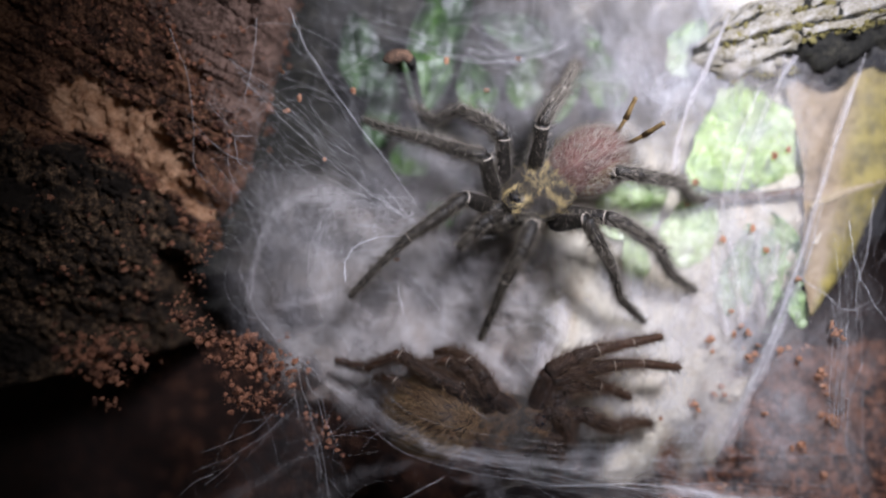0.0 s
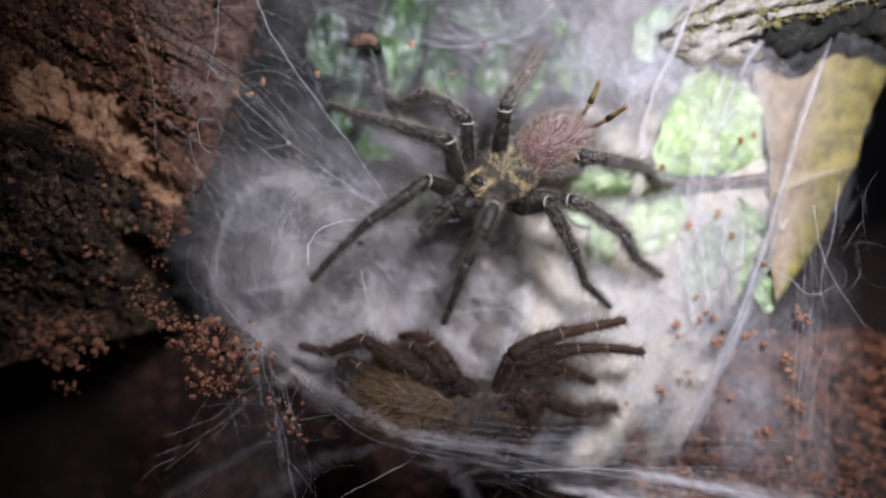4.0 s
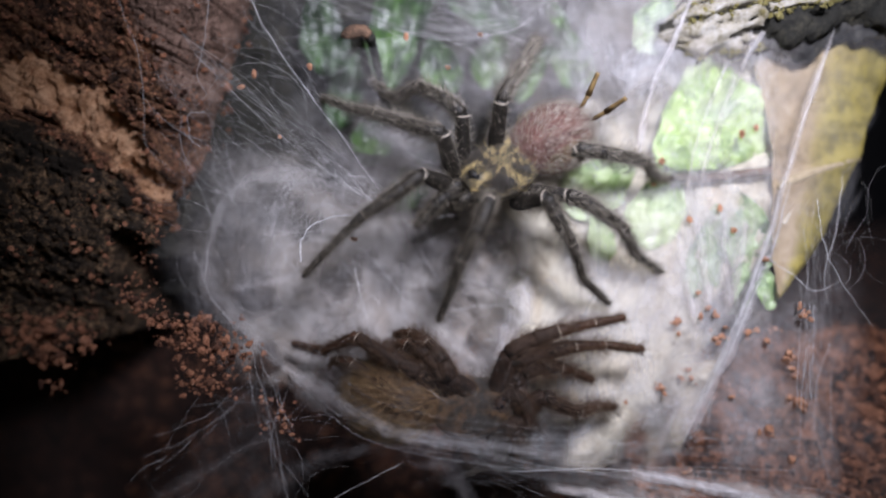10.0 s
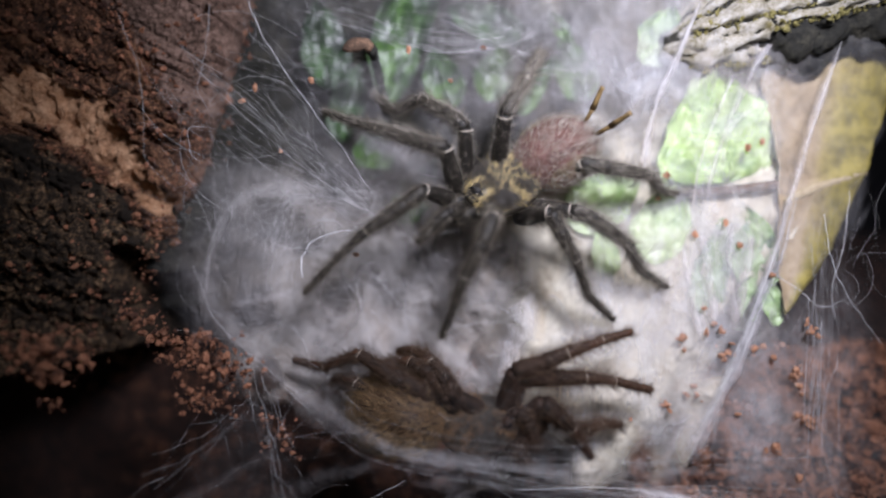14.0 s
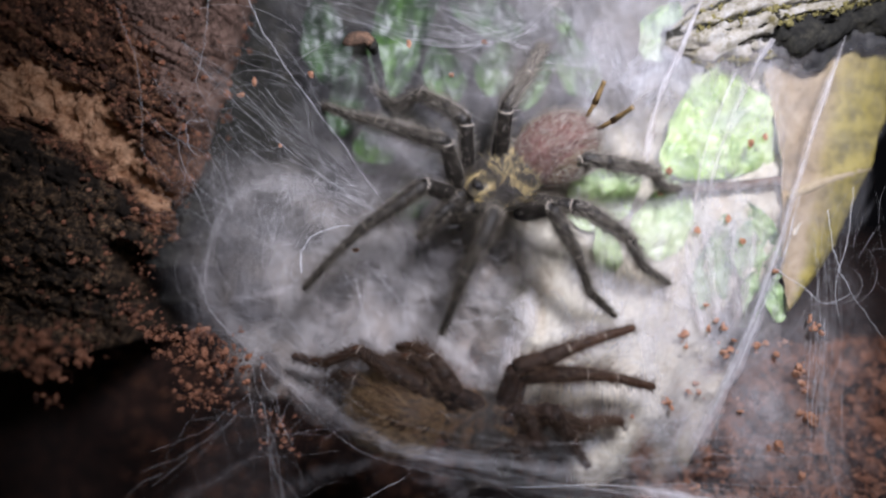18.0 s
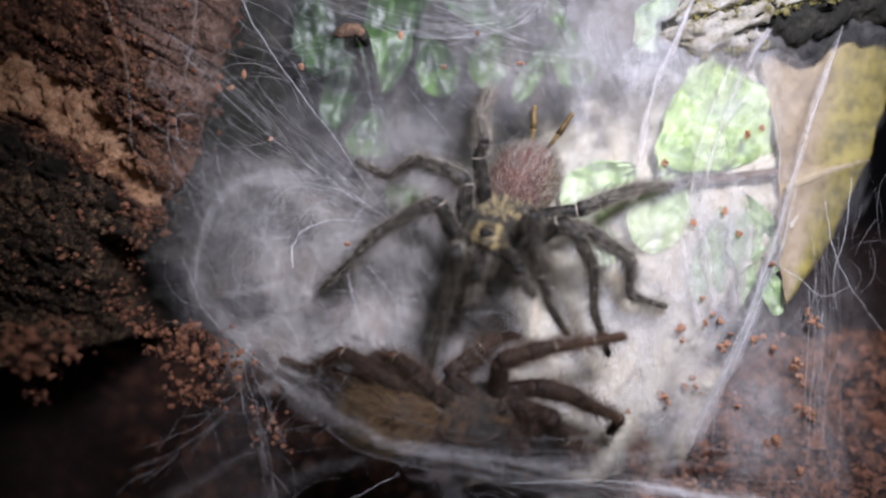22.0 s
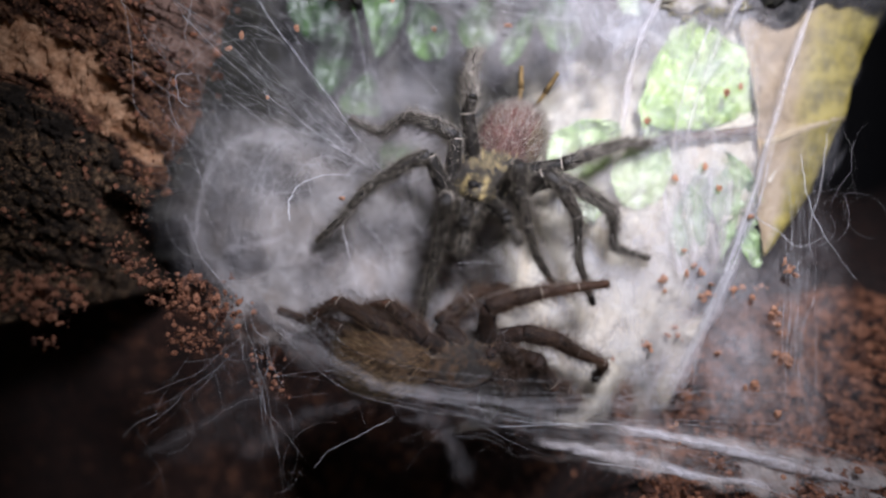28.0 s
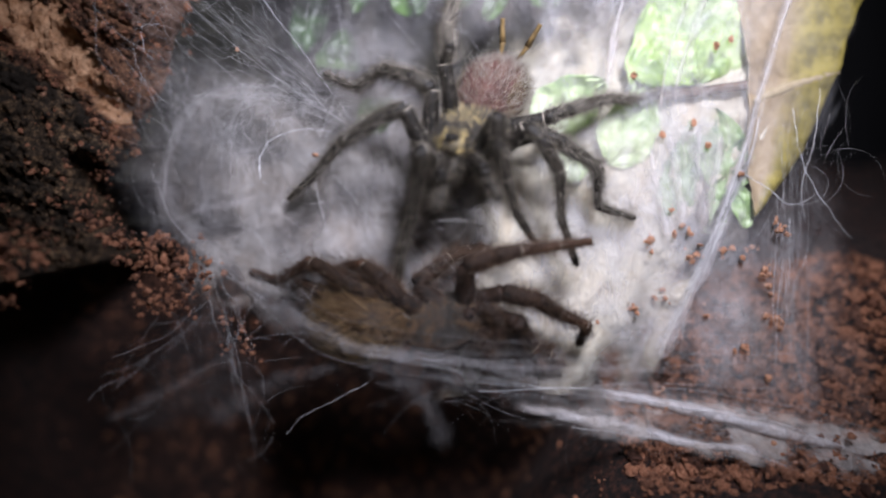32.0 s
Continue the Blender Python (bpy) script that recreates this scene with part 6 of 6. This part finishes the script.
LOWER_BODY = [(12.7, ((19.8, 124.0, -34.6), (6.5, 127.0, -33.7), (0.1, -0.8, 0.55))), (13.2, ((20.9, 124.0, -34.7), (6.9, 127.0, -33.4), (0.1, -0.8, 0.55))),
              (19.6, ((20.9, 124.0, -34.7), (6.9, 127.0, -33.4), (0.1, -0.8, 0.55))), (20.8, ((21.2, 124.0, -33.6), (6.7, 127.0, -33.4), (0.1, -0.8, 0.55)))]
Q1 = [(12.7, ((17.8, 125.0, -31.1), (19.9, 121.0, -22.9), (24.7, 120.5, -20.3), (28.9, 121.0, -19.0), (35.9, 122.0, -17.6), (41.4, 123.0, -16.7))),
      (13.1, ((18.4, 125.0, -29.7), (20.3, 121.0, -23.1), (25.6, 120.5, -21.4), (31.2, 121.0, -19.2), (36.5, 122.0, -17.6), (41.9, 123.0, -16.2))),
      (19.6, ((18.4, 125.0, -29.7), (20.3, 121.0, -23.1), (25.6, 120.5, -21.4), (31.2, 121.0, -19.2), (36.5, 122.0, -17.6), (41.9, 123.0, -16.2))),
      (19.9, ((17.4, 125.0, -26.9), (17.0, 120.0, -21.8), (21.9, 119.0, -18.7), (26.0, 120.0, -16.3), (29.2, 121.0, -14.7), (33.5, 122.0, -13.8))),
      (20.2, ((19.4, 125.0, -27.4), (18.9, 120.0, -22.3), (24.8, 119.0, -20.6), (31.0, 120.0, -19.3), (36.3, 121.0, -18.7), (42.1, 122.0, -17.8))),
      (20.9, ((19.8, 126.0, -28.4), (17.5, 120.0, -23.5), (22.9, 119.5, -21.2), (29.2, 120.0, -20.0), (35.6, 121.0, -19.3), (41.8, 122.0, -18.6)))]
Q2 = [(12.7, ((19.0, 126.0, -30.8), (20.7, 122.0, -24.5), (27.0, 122.0, -22.8), (32.9, 123.0, -21.9), (39.0, 124.0, -21.9), (46.8, 125.0, -23.1))),
      (13.2, ((20.1, 126.0, -30.5), (21.7, 122.0, -23.9), (24.3, 122.0, -23.9), (30.6, 123.0, -24.8), (37.2, 124.0, -24.6), (49.1, 126.0, -28.2))),
      (19.6, ((20.1, 126.0, -30.5), (21.7, 122.0, -23.9), (24.3, 122.0, -23.9), (30.6, 123.0, -24.8), (37.2, 124.0, -24.6), (49.1, 126.0, -28.2))),
      (19.9, ((19.5, 126.0, -28.2), (21.2, 122.0, -22.2), (26.3, 122.0, -20.3), (31.6, 123.0, -18.8), (36.5, 124.0, -18.2), (43.6, 126.0, -16.8))),
      (20.3, ((20.6, 126.0, -28.7), (23.2, 122.0, -25.7), (28.3, 122.0, -25.2), (32.6, 123.0, -25.8), (34.9, 124.0, -26.7), (37.7, 126.0, -27.9))),
      (20.9, ((21.4, 126.0, -30.1), (25.2, 122.0, -27.7), (30.0, 122.0, -28.8), (34.6, 124.0, -31.0), (38.3, 126.0, -33.3), (40.9, 128.0, -36.1)))]
Q3 = [(12.7, ((21.2, 127.0, -33.8), (22.9, 123.0, -26.4), (26.6, 123.0, -25.4), (30.5, 124.0, -26.3), (33.3, 125.0, -27.4), (37.0, 126.0, -29.2))),
      (13.1, ((21.8, 127.0, -32.9), (24.8, 122.0, -28.5), (27.9, 122.0, -30.6), (31.1, 123.0, -33.9), (33.4, 124.0, -37.3), (35.7, 125.0, -40.7))),
      (20.9, ((22.1, 127.0, -33.5), (25.3, 123.0, -32.4), (28.0, 123.0, -34.0), (29.7, 124.0, -36.3), (31.0, 125.0, -38.7), (32.2, 126.0, -41.1)))]
Q4 = [(12.7, ((21.4, 128.0, -36.3), (27.5, 126.0, -31.5), (29.6, 126.0, -33.7), (34.8, 128.0, -35.8), (38.3, 129.0, -34.4), (42.3, 130.0, -35.2))),
      (19.8, ((21.4, 128.0, -36.3), (27.5, 126.0, -31.5), (29.6, 126.0, -33.7), (34.8, 128.0, -35.8), (38.3, 129.0, -34.4), (42.3, 130.0, -35.2))),
      (20.9, ((21.6, 128.0, -35.9), (26.3, 126.0, -35.6), (29.0, 126.0, -36.7), (32.1, 128.0, -38.8), (34.5, 129.0, -40.7), (36.9, 130.0, -42.0)))]
W1 = [(19.6, ((13.7, 125.0, -31.3), (9.0, 122.0, -27.5), (7.9, 122.0, -24.5), (4.8, 124.0, -21.2), (1.5, 127.0, -19.9), (-1.8, 129.0, -20.6))),
      (20.9, ((13.2, 125.0, -31.0), (10.0, 125.0, -27.8), (11.7, 126.0, -24.6), (15.7, 128.0, -21.5), (19.2, 130.0, -20.0), (22.2, 131.0, -19.6)))]
W2 = [(19.6, ((10.1, 126.0, -32.1), (7.4, 123.0, -27.7), (4.9, 123.0, -23.6), (1.1, 125.0, -21.9), (-2.8, 128.0, -22.6), (-6.3, 130.0, -24.9))),
      (20.9, ((8.9, 126.0, -32.1), (5.3, 122.0, -27.8), (3.2, 122.0, -24.6), (-0.6, 124.0, -22.1), (-4.7, 127.0, -22.8), (-7.7, 129.0, -25.8)))]
W3 = [(19.6, ((7.4, 127.0, -33.4), (3.3, 123.0, -26.7), (-0.3, 123.0, -25.2), (-8.6, 125.0, -20.4), (-15.5, 127.0, -23.5), (-21.5, 129.0, -22.3))),
      (20.9, ((6.7, 127.0, -33.4), (1.5, 123.0, -27.9), (-1.7, 123.0, -26.3), (-9.3, 125.0, -22.1), (-15.7, 127.0, -25.3), (-21.6, 129.0, -24.0)))]
W4 = [(19.6, ((6.9, 128.0, -34.7), (-0.4, 125.0, -31.3), (-4.6, 125.0, -29.2), (-9.6, 127.0, -26.0), (-12.5, 128.0, -25.1), (-14.8, 129.0, -27.4))),
      (20.9, ((6.1, 128.0, -34.6), (-0.8, 125.0, -31.9), (-5.1, 125.0, -29.7), (-10.2, 127.0, -26.6), (-13.1, 128.0, -25.1), (-15.5, 129.0, -27.9)))]
PALP_A = [(19.6, ((18.3, 124.0, -33.1), (20.7, 122.0, -30.6), (22.6, 121.0, -31.9), (23.2, 121.5, -34.0), (23.8, 122.0, -36.7))),
          (20.9, ((18.5, 124.0, -33.0), (21.5, 122.0, -30.6), (23.5, 121.0, -31.5), (24.1, 121.5, -33.7), (24.1, 122.0, -35.9)))]
PALP_B = [(19.6, ((17.3, 124.0, -36.3), (19.7, 122.0, -36.7), (21.1, 121.0, -37.4), (21.7, 121.5, -38.6), (22.3, 122.0, -40.3))),
          (20.9, ((18.5, 124.0, -35.1), (20.4, 122.0, -35.8), (21.9, 121.0, -36.7), (22.5, 121.5, -37.9), (23.0, 122.0, -39.0)))]
spider("brown hairy tarantula crouching under silk in the burrow", LOWER_BODY, step_times((12.5, 13.4), (19.4, 21.1)),
       [Q1, Q2, Q3, Q4, W1, W2, W3, W4], [PALP_A, PALP_B], BROWN_LOOK, (12.5, 16.0, 7.5), (0, -14.5, 1.5), (8.4, 9.6, 6.6))


def motions():
    for ob, rows in MOVES:
        walk(ob, rows)


motions()
